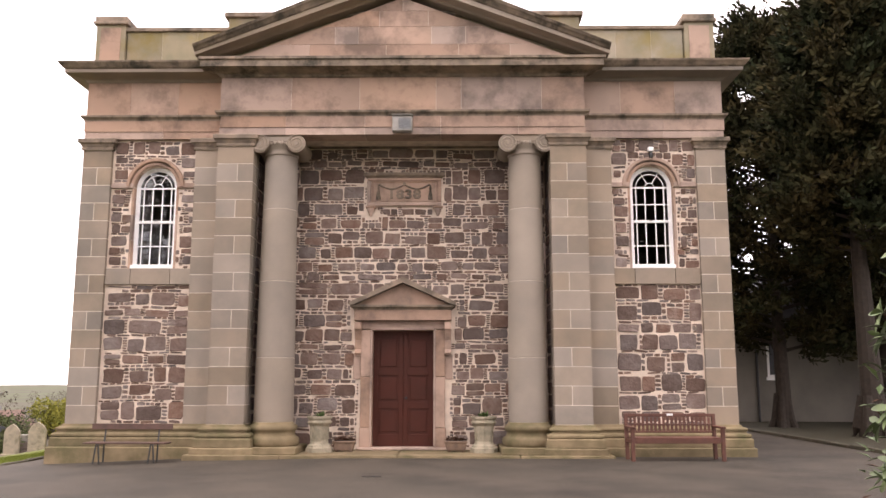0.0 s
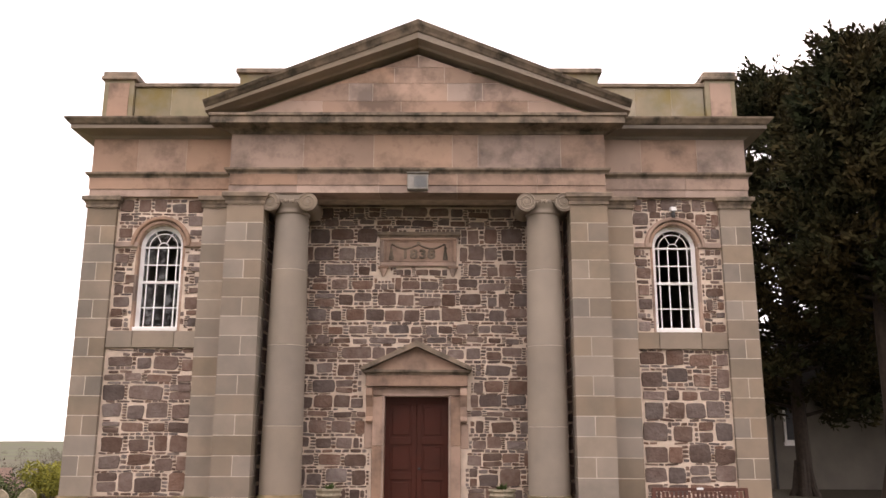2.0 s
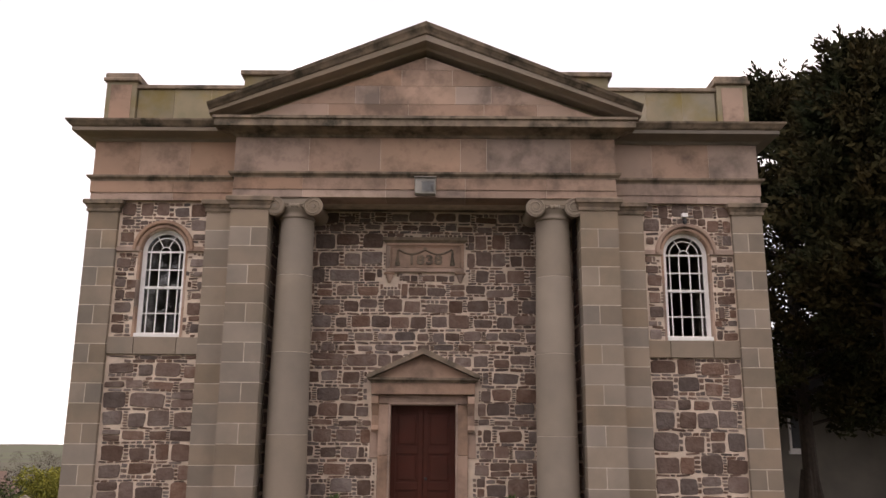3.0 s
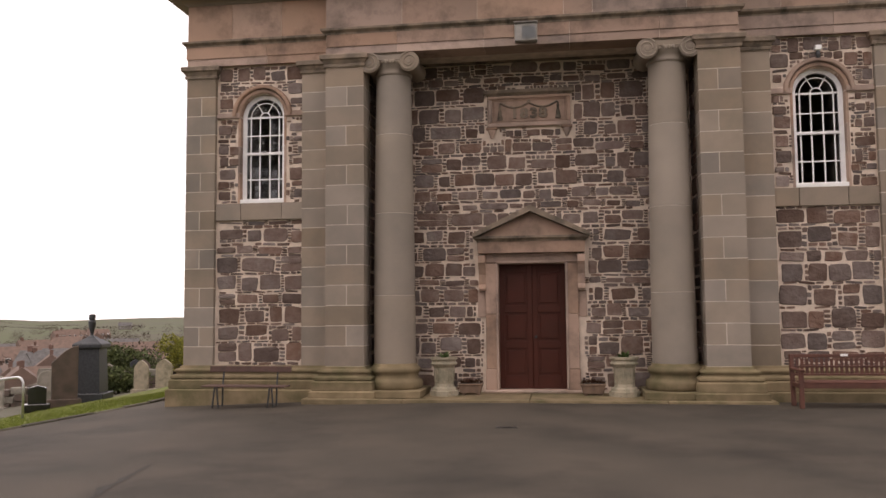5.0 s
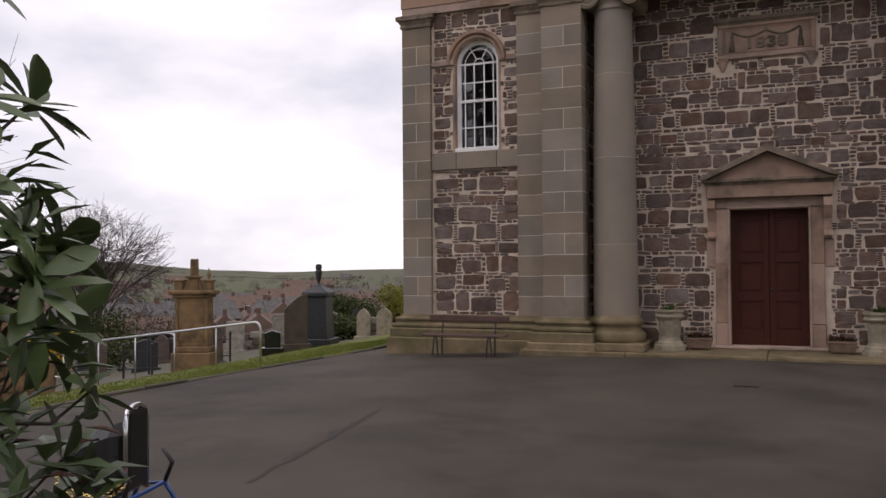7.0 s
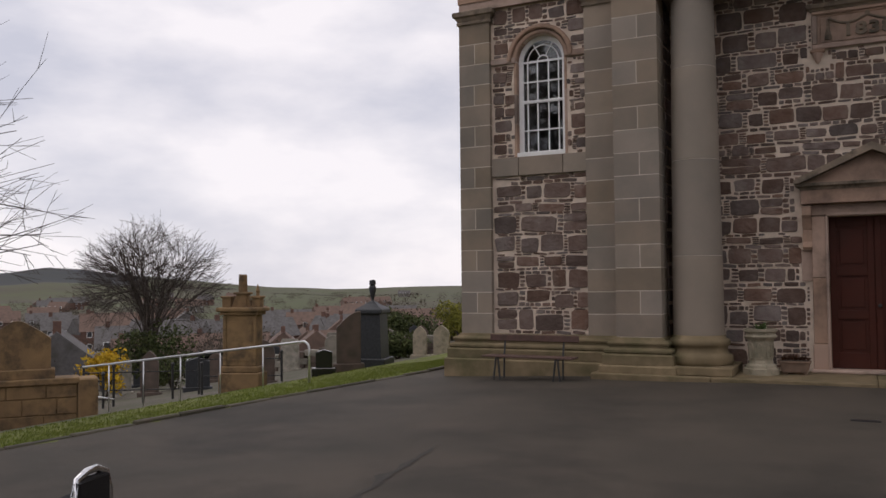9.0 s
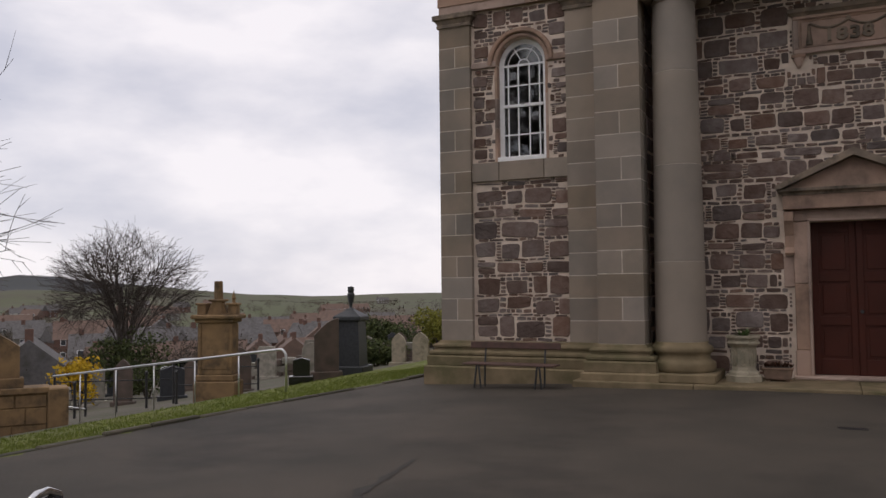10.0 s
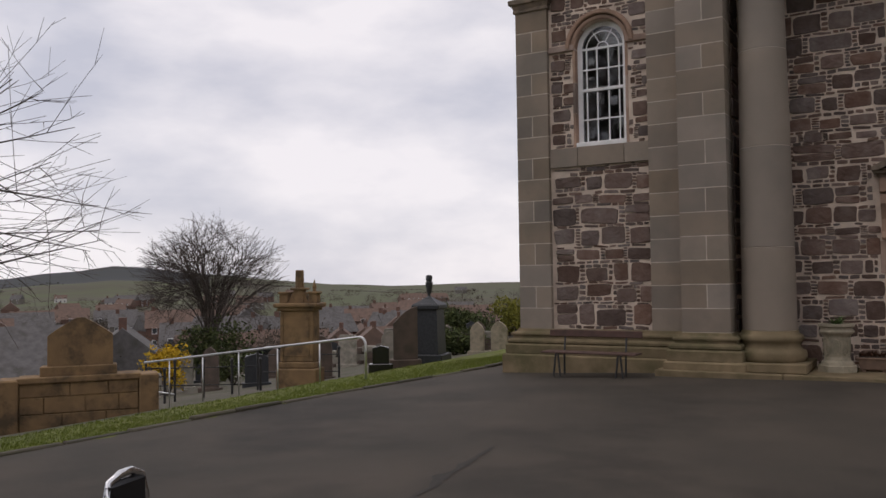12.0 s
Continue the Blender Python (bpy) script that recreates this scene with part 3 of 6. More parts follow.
# columns
def column(cx):
    cy = YP + 0.46
    col = part("column", lathe(bmesh.new(), [(0.40 - 0.065 * (k / 8) ** 1.6, 0.62 + 0.7 * k) for k in range(9)], 40, (cx, cy, 0)), M_JOINT, church, "smooth sandstone ionic column with pale drum joints")
    cuts = [0.66, 1.95, 3.52, 5.05, 6.22]
    def rad(z):
        u = (z - 0.62) / 5.6
        return 0.405 - 0.065 * u ** 1.6
    for a, b in zip(cuts, cuts[1:]):
        prof = [(rad(a) - 0.004, a + 0.003), (rad(a), a + 0.006), (rad(a), a + 0.012)] + [(rad(a + (b - a) * k / 6), a + (b - a) * k / 6) for k in range(1, 6)] + [(rad(b), b - 0.014), (rad(b), b - 0.008), (rad(b) - 0.004, b - 0.005)]
        part("drum", lathe(bmesh.new(), prof, 40, (cx, cy, 0)), M_COLUMN, col, smooth=True)
    base = [(0.50, 0.18), (0.525, 0.20), (0.535, 0.25), (0.535, 0.31), (0.52, 0.35), (0.475, 0.37), (0.445, 0.42), (0.45, 0.47), (0.475, 0.49), (0.495, 0.52), (0.495, 0.56), (0.47, 0.60), (0.43, 0.61), (0.415, 0.66)]
    part("column_base", lathe(bmesh.new(), base, 40, (cx, cy, 0)), M_BASE, col, "round moulded mossy column base", smooth=True)
    part("column_plinth", box_bm(cx - 0.60, cx + 0.60, cy - 0.68, cy + 0.60, 0.05, 0.185, bevel=0.012), M_BASE, col, "square mossy plinth slab")
    # capital: necking, echinus, bolsters with spiral scrolls, abacus
    part("echinus", lathe(bmesh.new(), [(0.34, 6.20), (0.365, 6.22), (0.365, 6.25), (0.345, 6.27), (0.36, 6.33), (0.43, 6.42), (0.44, 6.47), (0.36, 6.50)], 36, (cx, cy, 0)), M_COLUMN, col, smooth=True)
    yf, yb = cy - 0.44, cy + 0.44
    for q in (-1, 1):
        bm = bmesh.new()
        vx, vz = cx + q * 0.385, 6.42
        n = 28
        rings = []
        for r, y in ((0.19, yf), (0.195, yf + 0.06), (0.165, yf + 0.2), (0.14, cy), (0.165, yb - 0.2), (0.195, yb - 0.06), (0.19, yb)):
            rings.append([bm.verts.new((vx + r * math.cos(2 * math.pi * k / n), y, vz + r * math.sin(2 * math.pi * k / n))) for k in range(n)])
        for a, b in zip(rings, rings[1:]):
            for k in range(n):
                bm.faces.new((a[k], a[(k + 1) % n], b[(k + 1) % n], b[k]))
        bm.faces.new(rings[0])
        bm.faces.new(rings[-1][::-1])
        part("bolster", bm, M_COLUMN, col)
        bm = bmesh.new()
        pts = []
        for k in range(52):
            t = k / 51
            r = 0.185 * (1 - 0.80 * t)
            a = math.pi / 2 - q * 2 * math.pi * 2.1 * t * -1
            pts.append((vx + r * math.cos(a), yf - 0.004, vz + r * math.sin(a)))
        tube(bm, pts, 0.019, 0.010, n=6)
        part("scroll", bm, M_COLUMN, col)
        part("scroll_eye", lathe(bmesh.new(), [(0.002, -0.03), (0.03, -0.02), (0.035, 0.02)], 14), M_COLUMN, col).matrix_local = pose(vx, yf - 0.005, vz, 90)
    part("cushion", box_bm(cx - 0.40, cx + 0.40, yf + 0.012, yb - 0.012, 6.455, 6.575, bevel=0.012), M_COLUMN, col)
    for k in range(-2, 3):
        bm = bmesh.new()
        bmesh.ops.create_uvsphere(bm, u_segments=10, v_segments=8, radius=0.034)
        bmesh.ops.scale(bm, vec=(0.9, 0.7, 1.35), verts=bm.verts)
        bmesh.ops.translate(bm, vec=(cx + k * 0.085, cy - math.sqrt(0.44 ** 2 - (k * 0.085) ** 2) + 0.01, 6.44), verts=bm.verts)
        part("egg_ornament", bm, M_COLUMN, col)
    part("abacus", box_bm(cx - 0.46, cx + 0.46, yf + 0.01, yb - 0.01, 6.577, 6.598, bevel=0.006), M_COLUMN, col)


for s in (-1, 1):
    column(s * 2.61)

# step slabs before the recess
x = -4.22
for w in (1.9, 2.3, 2.4, 1.84):
    part("step_slab", box_bm(x + 0.004, x + w - 0.004, YP - 0.36, 0.25 if abs(x + w / 2) < 3 else YP + 0.1, -0.35, 0.048 if abs(x + w / 2) > 3 else 0.05, bevel=0.012), M_BASE, church, "worn mossy stone step slab")
    x += w

# entablature
ENT = [(-XO, 6), (-XO, YW), (-XP, YW), (-XP, YP), (XP, YP), (XP, YW), (XO, YW), (XO, 6)]


def blocks_run(y, x0, x1, z0, z1, cuts, material, parent, back=0.5):
    xs = [x0] + cuts + [x1]
    for a, b in zip(xs, xs[1:]):
        block_box(parent, material, a + 0.003, b - 0.003, y, y + back, z0, z1)


ent = part("entablature", sweep(bmesh.new(), ENT, [(-0.9, Z_ARC + 0.004), (-0.012, Z_ARC + 0.004), (-0.012, Z_COR + 0.05), (-0.9, Z_COR + 0.05)]), M_JOINT, church, "pink sandstone entablature with stained blocks")
# dark cornice stone: weathering, and the shade under the architrave painted in
part("soffit", box_bm(-XR + 0.02, XR - 0.02, YP + 0.55, 0.05, Z_ARC + 0.006, 7.4), M_CORNICE, ent, "weathered soffit, recess shade put into its dark colour")
for z0, z1, pr in ((Z_ARC + 0.003, Z_ARC + 0.16, 0.0), (Z_ARC + 0.163, Z_ARC + 0.40, -0.018)):
    blocks_run(YP + pr, -XP - pr, XP + pr, z0, z1, [-2.45, -0.78, 0.82, 2.45], M_PINK, ent)
    for s in (-1, 1):
        a, b = sorted((s * (XO - pr * s * s), s * (XP + 0.004)))
        blocks_run(YW + pr, a, b, z0, z1, [(a + b) / 2 + 0.2], M_PINK, ent)
part("taenia", sweep(bmesh.new(), ENT, [(-0.1, 7.0), (0.025, 7.0), (0.03, 7.03), (0.05, 7.045), (0.085, 7.075), (0.09, 7.115), (0.03, 7.125), (-0.1, 7.125)]), M_CORNICE, ent, "moulded string above the architrave")
blocks_run(YP + 0.004, -XP + 0.004, XP - 0.004, 7.128, Z_COR + 0.02, [-2.35, -0.90, 0.72, 1.25, 2.95], M_PINK, ent)
for s in (-1, 1):
    a, b = sorted((s * (XO - 0.004), s * (XP + 0.004)))
    blocks_run(YW + 0.004, a, b, 7.128, Z_COR + 0.02, [a + 0.95 if s < 0 else a + 0.8, b - 1.0], M_PINK, ent)
CORN_LOW = [(-0.3, Z_COR), (0.02, Z_COR), (0.05, 7.90), (0.10, 7.93), (0.36, 7.975), (0.36, 8.05), (-0.3, 8.05)]
CORN = [(-0.3, 8.053), (0.35, 8.053), (0.385, 8.07), (0.40, 8.085), (0.43, 8.12), (0.47, 8.16), (0.48, 8.195), (0.44, 8.205), (-0.3, 8.215)]
for s in (-1, 1):
    p = [(s * x, y) for x, y in [(-XO, 6), (-XO, YW), (-XP + 0.1, YW)]]
    part("cornice", sweep(bmesh.new(), p if s > 0 else p[::-1], CORN), M_CORNICE, church, "dark weathered moulded cornice with moss on top")
    part("cornice_fascia", sweep(bmesh.new(), p if s > 0 else p[::-1], CORN_LOW), M_ASHLAR, church, "paler cornice fascia")
part("cornice", sweep(bmesh.new(), [(-XP, YW + 0.2), (-XP, YP), (XP, YP), (XP, YW + 0.2)], [(-0.3, Z_COR), (0.02, Z_COR), (0.05, 7.90), (0.10, 7.93), (0.36, 7.985), (0.36, 8.12), (0.40, 8.135), (0.40, 8.19), (-0.3, 8.20)]), M_CORNICE, church, "dark weathered moulded cornice with moss on top")

# pediment
ped = part("pediment", prism(bmesh.new(), [(-3.9, 8.16), (3.9, 8.16), (0, 9.66)], YP + 0.012, 0.3), M_JOINT, church, "low sandstone pediment with stained tympanum")
slope = 0.366
z = 8.20
for row, cuts in enumerate(([-2.0, -0.35, 1.2, 2.3], [-1.45, -0.95, 0.62, 1.35], [-0.5, 0.55], [0.0])):
    zt = z + (0.40, 0.40, 0.36, 0.27)[row]
    def reach(zz):
        return max(0.0, 3.95 - (zz - 8.17) / 0.375)
    xs = [-reach(z)] + cuts + [reach(z)]
    for a, b in zip(xs, xs[1:]):
        j = 0.004
        top = reach(min(zt, 9.62))
        ta, tb = max(a, -top), min(b, top)
        if tb - ta < 0.02:
            ta = tb = max(-top, min(top, (a + b) / 2))
            pts = [(a + j, z + j), (b - j, z + j), (ta, zt - j)]
        else:
            pts = [(a + j, z + j), (b - j, z + j), (tb - j, zt - j), (ta + j, zt - j)]
        part("block", prism(bmesh.new(), pts, YP, YP + 0.2), M_PINK, ped)
    z = zt


def rake(s):
    """Raking cornice: a paler fascia below, a dark weathered cyma above, run up the slope."""
    ang = math.atan(slope)
    for nm, material, sec in (("raking_fascia", M_ASHLAR, [(0.0, 0.0), (-0.05, 0.0), (-0.10, 0.04), (-0.34, 0.07), (-0.34, 0.20), (1.3, 0.20), (1.3, 0.0)]),
                              ("raking_cornice", M_CORNICE, [(0.0, 0.203), (-0.36, 0.203), (-0.38, 0.225), (-0.40, 0.26), (-0.46, 0.33), (-0.49, 0.40), (-0.45, 0.425), (1.4, 0.425), (1.4, 0.203)])):
        bm = bmesh.new()
        rows = []
        for x_, mitre in ((-4.34, False), (0.0, True)):
            ring = []
            for y, h in sec:
                if mitre:
                    ring.append(bm.verts.new((0.0, YP + y, 8.205 + 4.34 * slope + h / math.cos(ang))))
                else:
                    ring.append(bm.verts.new((x_ - h * math.sin(ang) * 0.2, YP + y, 8.205 + h * 0.55)))
            rows.append(ring)
        k = len(sec)
        for i in range(k):
            bm.faces.new((rows[0][i], rows[1][i], rows[1][(i + 1) % k], rows[0][(i + 1) % k]))
        bm.faces.new(rows[0])
        bm.faces.new(rows[1][::-1])
        if s > 0:
            bmesh.ops.scale(bm, vec=(-1, 1, 1), verts=bm.verts)
        bmesh.ops.recalc_face_normals(bm, faces=bm.faces)
        part(nm, bm, material, ped, "weathered raking cornice with lichen streaks")


for s in (-1, 1):
    rake(s)

# parapet and attic behind the pediment
for s in (-1, 1):
    a, b = sorted((s * 6.08, s * 3.84))
    par = part("parapet", box_bm(a, b, -0.72, -0.45, 8.2, 9.06), M_JOINT, church, "lichened sandstone parapet with coping")
    blocks_run(-0.728, a, b, 8.21, 9.055, [a + 0.78, a + 1.55], M_PARAPET, par, 0.1)
    part("coping", box_bm(a - 0.05, b + 0.05, -0.78, -0.40, 9.062, 9.15, bevel=0.012), M_CORNICE, par)
    a, b = sorted((s * 6.74, s * 6.10))
    pe = part("pedestal", box_bm(a, b, -0.80, -0.20, 8.2, 9.24, bevel=0.008), M_PARAPET, church, "parapet end pedestal with moulded cap")
    part("panel", box_bm(a + 0.1, b - 0.1, -0.815, -0.795, 8.33, 9.13, bevel=0.006), M_PINK, pe)
    part("cap", box_bm(a - 0.06, b + 0.06, -0.86, -0.14, 9.20, 9.28, bevel=0.015), M_CORNICE, pe)
    part("cap", box_bm(a - 0.03, b + 0.03, -0.83, -0.17, 9.282, 9.39, bevel=0.012), M_CORNICE, pe)
attic = part("attic", box_bm(-3.82, 3.82, -0.86, -0.3, 8.2, 9.32, bevel=0.006), M_PARAPET, church, "stone attic block behind the pediment")
part("coping", box_bm(-3.90, 3.90, -0.93, -0.25, 9.322, 9.43, bevel=0.015), M_CORNICE, attic)

# nave body and roof, closing the building behind the front
part("side_wall", box_bm(-XO + 0.02, -XO + 0.5, 0.41, 22, -1.5, 8.0), M_MORTAR, church, "plain rubble side wall")
part("side_wall", box_bm(XO - 0.5, XO - 0.02, 0.41, 22, -0.6, 8.0), M_MORTAR, church, "plain rubble side wall")
part("rear_wall", box_bm(-XO + 0.5, XO - 0.5, 21.5, 22, -0.6, 8.0), M_MORTAR, church, "plain rubble rear wall")
part("nave_roof", prism(bmesh.new(), [(-XO, 8.0), (XO, 8.0), (0, 9.2)], 0.42, 22), M_SLATE, church, "low grey slate roof")
part("gallery_floor", box_bm(-XO + 0.52, XO - 0.52, 0.5, 21.4, 0.0, 0.04), M_DARK, church, "dark interior floor")

# doorway: jambs, lintel, consoles, hood
surround = part("door_surround", box_bm(-0.90, 0.90, -0.09, -0.002, 2.575, 2.76, bevel=0.012), M_PINK, church, "moulded sandstone door surround under a pedimented hood")
for s in (-1, 1):
    zz = 0.05
    for h, w in ((0.46, 0.265), (1.06, 0.25), (0.995, 0.25)):
        a, b = sorted((s * 0.652, s * (0.652 + w)))
        part("jamb_stone", box_bm(a, b, -0.09, 0.28, zz + 0.003, zz + h - 0.003, bevel=0.01), M_PINK, surround)
        zz += h
    a, b = sorted((s * 0.655, s * 0.70))
    part("jamb_roll", box_bm(a, b, -0.115, -0.088, 0.1, 2.60, bevel=0.01), M_PINK, surround)
    a, b = sorted((s * 0.90, s * 1.06))
    part("quoin", box_bm(a, b, -0.03, 0.02, 1.52, 2.02, bevel=0.006), M_PINK, surround)
    # scrolled console
    bm = bmesh.new()
    a, b = sorted((s * 0.895, s * 1.03))
    outline = [(-0.0, 2.04), (-0.10, 2.03), (-0.13, 2.07), (-0.11, 2.12), (-0.09, 2.16), (-0.11, 2.35), (-0.20, 2.52), (-0.25, 2.58), (-0.25, 2.72), (0.0, 2.74)]
    va = [bm.verts.new((a, y, zq)) for y, zq in outline]
    vb = [bm.verts.new((b, y, zq)) for y, zq in outline]
    bm.faces.new(va)
    bm.faces.new(vb[::-1])
    for i in range(len(va)):
        k = (i + 1) % len(va)
        bm.faces.new((va[i], va[k], vb[k], vb[i]))
    bmesh.ops.recalc_face_normals(bm, faces=bm.faces)
    part("console", bm, M_PINK, surround, "carved scroll console bracket")
part("frieze", box_bm(-1.04, 1.04, -0.22, -0.002, 2.762, 2.985, bevel=0.006), M_PINK, surround)
part("lintel_roll", box_bm(-0.70, 0.70, -0.115, -0.088, 2.56, 2.61, bevel=0.01), M_PINK, surround)
part("hood_cornice", sweep(bmesh.new(), [(-1.04, 0), (-1.04, -0.22), (1.04, -0.22), (1.04, 0)], [(-0.2, 2.987), (0.012, 2.987), (0.02, 3.01), (0.04, 3.03), (0.075, 3.045), (0.08, 3.09), (-0.2, 3.095)]), M_CORNICE, surround)
part("hood_tympanum", prism(bmesh.new(), [(-1.03, 3.09), (1.03, 3.09), (0, 3.55)], -0.20, -0.002), M_PINK, surround)
for s in (-1, 1):
    bm = prism(bmesh.new(), [(-1.135, 3.085), (-1.06, 3.085), (0, 3.56), (0, 3.68), (-1.135, 3.14)], -0.37, -0.002)
    if s > 0:
        bmesh.ops.scale(bm, vec=(-1, 1, 1), verts=bm.verts)
        bmesh.ops.reverse_faces(bm, faces=bm.faces)
    part("hood_rake", bm, M_CORNICE, surround)
part("threshold", box_bm(-0.95, 0.95, -0.20, 0.3, 0.051, 0.105, bevel=0.015), M_PINK, surround, "worn stone threshold")

# the double door
door = part("door", box_bm(-0.652, 0.652, 0.17, 0.22, 0.107, 2.57), M_DOOR, church, "closed dark red panelled double door")
for s in (-1, 1):
    for a, b, z0, z1 in ((0.006, 0.10, 0.11, 2.565), (0.55, 0.65, 0.11, 2.565), (0.10, 0.55, 0.11, 0.36), (0.10, 0.55, 0.90, 1.04), (0.10, 0.55, 1.60, 1.74), (0.10, 0.55, 2.40, 2.565)):
        xa, xb = sorted((s * a, s * b))
        part("door_rail", box_bm(xa, xb, 0.145, 0.169, z0, z1, bevel=0.005), M_DOOR, door)
    for z0, z1 in ((0.36, 0.90), (1.04, 1.60), (1.74, 2.40)):
        xa, xb = sorted((s * 0.15, s * 0.50))
        part("door_panel", box_bm(xa, xb, 0.155, 0.169, z0 + 0.05, z1 - 0.05, bevel=0.008), M_DOOR, door)
part("handle", lathe(bmesh.new(), [(0.012, 0), (0.012, 0.03), (0.03, 0.035), (0.032, 0.055), (0.02, 0.065)], 14), M_BLACK, door).matrix_local = pose(0.06, 0.145, 1.12, 90)

# date plaque: a framed panel under a small cornice, on two corbels
plq = part("date_plaque", box_bm(-0.80, 0.80, -0.035, 0.0, 5.36, 5.92, bevel=0.008), M_PINK, church, "carved sandstone date plaque with festoons reading 1838")
part("cornice", sweep(bmesh.new(), [(-0.82, 0), (-0.82, -0.06), (0.82, -0.06), (0.82, 0)], [(-0.05, 5.915), (0.015, 5.915), (0.03, 5.94), (0.065, 5.96), (0.075, 6.01), (0.065, 6.03), (-0.05, 6.035)]), M_CORNICE, plq, "projecting weathered cornice")
for a in ((-0.82, 0.82, 5.29, 5.37), (-0.82, 0.82, 5.855, 5.912), (-0.82, -0.735, 5.373, 5.852), (0.735, 0.82, 5.373, 5.852)):
    part("frame", box_bm(a[0], a[1], -0.075, -0.034, a[2], a[3], bevel=0.012), M_PINK, plq)
for a in ((-0.70, 0.70, 5.395, 5.412), (-0.70, 0.70, 5.815, 5.832), (-0.70, -0.683, 5.412, 5.815), (0.683, 0.70, 5.412, 5.815)):
    part("inner_bead", box_bm(a[0], a[1], -0.052, -0.034, a[2], a[3], bevel=0.004), M_PINK, plq)
for x_ in (-0.74, 0.74):
    part("bracket", box_bm(x_ - 0.11, x_ + 0.11, -0.085, 0.0, 5.235, 5.288, bevel=0.012), M_PINK, plq)
    part("corbel", lathe(bmesh.new(), [(0.012, 5.06), (0.04, 5.10), (0.05, 5.14), (0.075, 5.19), (0.08, 5.234)], 12, (x_, -0.03, 0)), M_PINK, plq)
for a, b in ((-0.56, 0.0), (0.0, 0.56)):
    bm = bmesh.new()
    pts = [(a + (b - a) * k / 16, -0.048, 5.775 - 0.10 * math.sin(math.pi * k / 16)) for k in range(17)]
    tube(bm, pts, 0.021, n=8)
    part("festoon", bm, M_CORNICE, plq, "carved stone festoon")
for x_ in (-0.575, 0.575):
    part("tassel", lathe(bmesh.new(), [(0.012, 0.34), (0.02, 0.30), (0.03, 0.26), (0.022, 0.22), (0.05, 0.06), (0.055, 0.0)], 10, (x_, -0.035, 5.43)), M_CORNICE, plq)
part("boss", lathe(bmesh.new(), [(0.002, -0.03), (0.03, -0.02), (0.04, 0.02)], 12), M_CORNICE, plq).matrix_local = pose(0, -0.04, 5.79, 90)


def letters(body, size, depth, material, parent, m, name="numerals"):
    cu = bpy.data.curves.new(name, "FONT")
    cu.body, cu.size, cu.extrude, cu.align_x, cu.align_y = body, size, depth, "CENTER", "CENTER"
    cu.offset = 0.012
    tmp = new(name, cu)
    bpy.context.view_layer.update()
    me = bpy.data.meshes.new_from_object(tmp.evaluated_get(bpy.context.evaluated_depsgraph_get()))
    bpy.data.objects.remove(tmp)
    me.materials.clear()
    me.materials.append(material)
    ob = new(name, me)
    ob.parent = parent
    ob.matrix_local = m
    return ob


for k, digit in enumerate("1838"):
    letters(digit, 0.32, 0.024, M_CORNICE, plq, pose(-0.28 + 0.187 * k, -0.05, 5.545, 90) @ Matrix.Diagonal((1.05, 0.85, 1, 1)), "numeral")

# floodlight on the architrave, small alarm light over the east window
lamp = empty("floodlight", "grey metal floodlight fixed to the church architrave", "light fixture", at=(0.02, YP, 6.78))
bm = box_bm(-0.21, 0.21, -0.22, -0.05, -0.17, 0.17, bevel=0.02)
part("housing", bm, M_LEAD, lamp)
part("visor", box_bm(-0.22, 0.22, -0.26, -0.02, 0.172, 0.19, bevel=0.004), M_LEAD, lamp)
part("lens", box_bm(-0.07, 0.17, -0.228, -0.219, -0.12, 0.10, bevel=0.003), M_GLASS, lamp)
part("bracket", box_bm(-0.05, 0.05, -0.06, 0.02, -0.05, 0.05), M_BLACK, lamp)
al = empty("security_light", "small white and black security light on the rubble wall", "light fixture", at=(5.28, YWALL, 6.33))
part("head", box_bm(-0.06, 0.06, -0.12, -0.02, -0.02, 0.07, bevel=0.01), M_WHITE, al)
part("sensor", lathe(bmesh.new(), [(0.035, -0.16), (0.045, -0.10), (0.03, -0.03)], 12, (0, -0.07, 0)), M_BLACK, al)

# ---- ground and distance ----
M_FIELD = mat("patchwork_fields", (0.070, 0.084, 0.032), (0.075, 0.060, 0.042), rough=0.95, scale=0.006, bump=0, stain=(0.06, 0.055, 0.035), stain_amt=0.8, stain_scale=0.012)
M_MOOR = mat("heather_moor", (0.028, 0.031, 0.037), (0.036, 0.039, 0.034), rough=0.95, scale=0.004, bump=0)
M_YARD = mat("churchyard_gravel_and_moss", (0.085, 0.072, 0.055), (0.06, 0.062, 0.03), scale=0.7, bump=0.8, bscale=30, stain=(0.12, 0.105, 0.085), stain_amt=0.6, stain_scale=0.4)
M_BARK = mat("grey_brown_bark", (0.075, 0.06, 0.048), (0.05, 0.04, 0.033), scale=12, bump=0.8, bscale=30)
M_YEWBARK = mat("dark_fissured_yew_bark", (0.038, 0.028, 0.021), (0.022, 0.017, 0.013), scale=9, bump=0.9, bscale=22)
M_TWIG = mat("bare_twig_bark", (0.07, 0.055, 0.045), (0.05, 0.04, 0.035), scale=4, bump=0)
M_YEW = mat("dark_yew_needles", (0.016, 0.020, 0.009), (0.038, 0.028, 0.011), scale=0.8, vary=0.5, island=True, bump=0, rough=0.9, spec=0.08)
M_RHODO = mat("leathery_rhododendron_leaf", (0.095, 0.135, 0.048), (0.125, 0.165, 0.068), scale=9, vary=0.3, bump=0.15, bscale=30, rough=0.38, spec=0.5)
# inner leaves: darker green with the shade inside the bush put into the colour
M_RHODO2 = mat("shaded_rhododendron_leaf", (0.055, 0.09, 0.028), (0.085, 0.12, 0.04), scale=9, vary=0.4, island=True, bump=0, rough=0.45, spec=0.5)
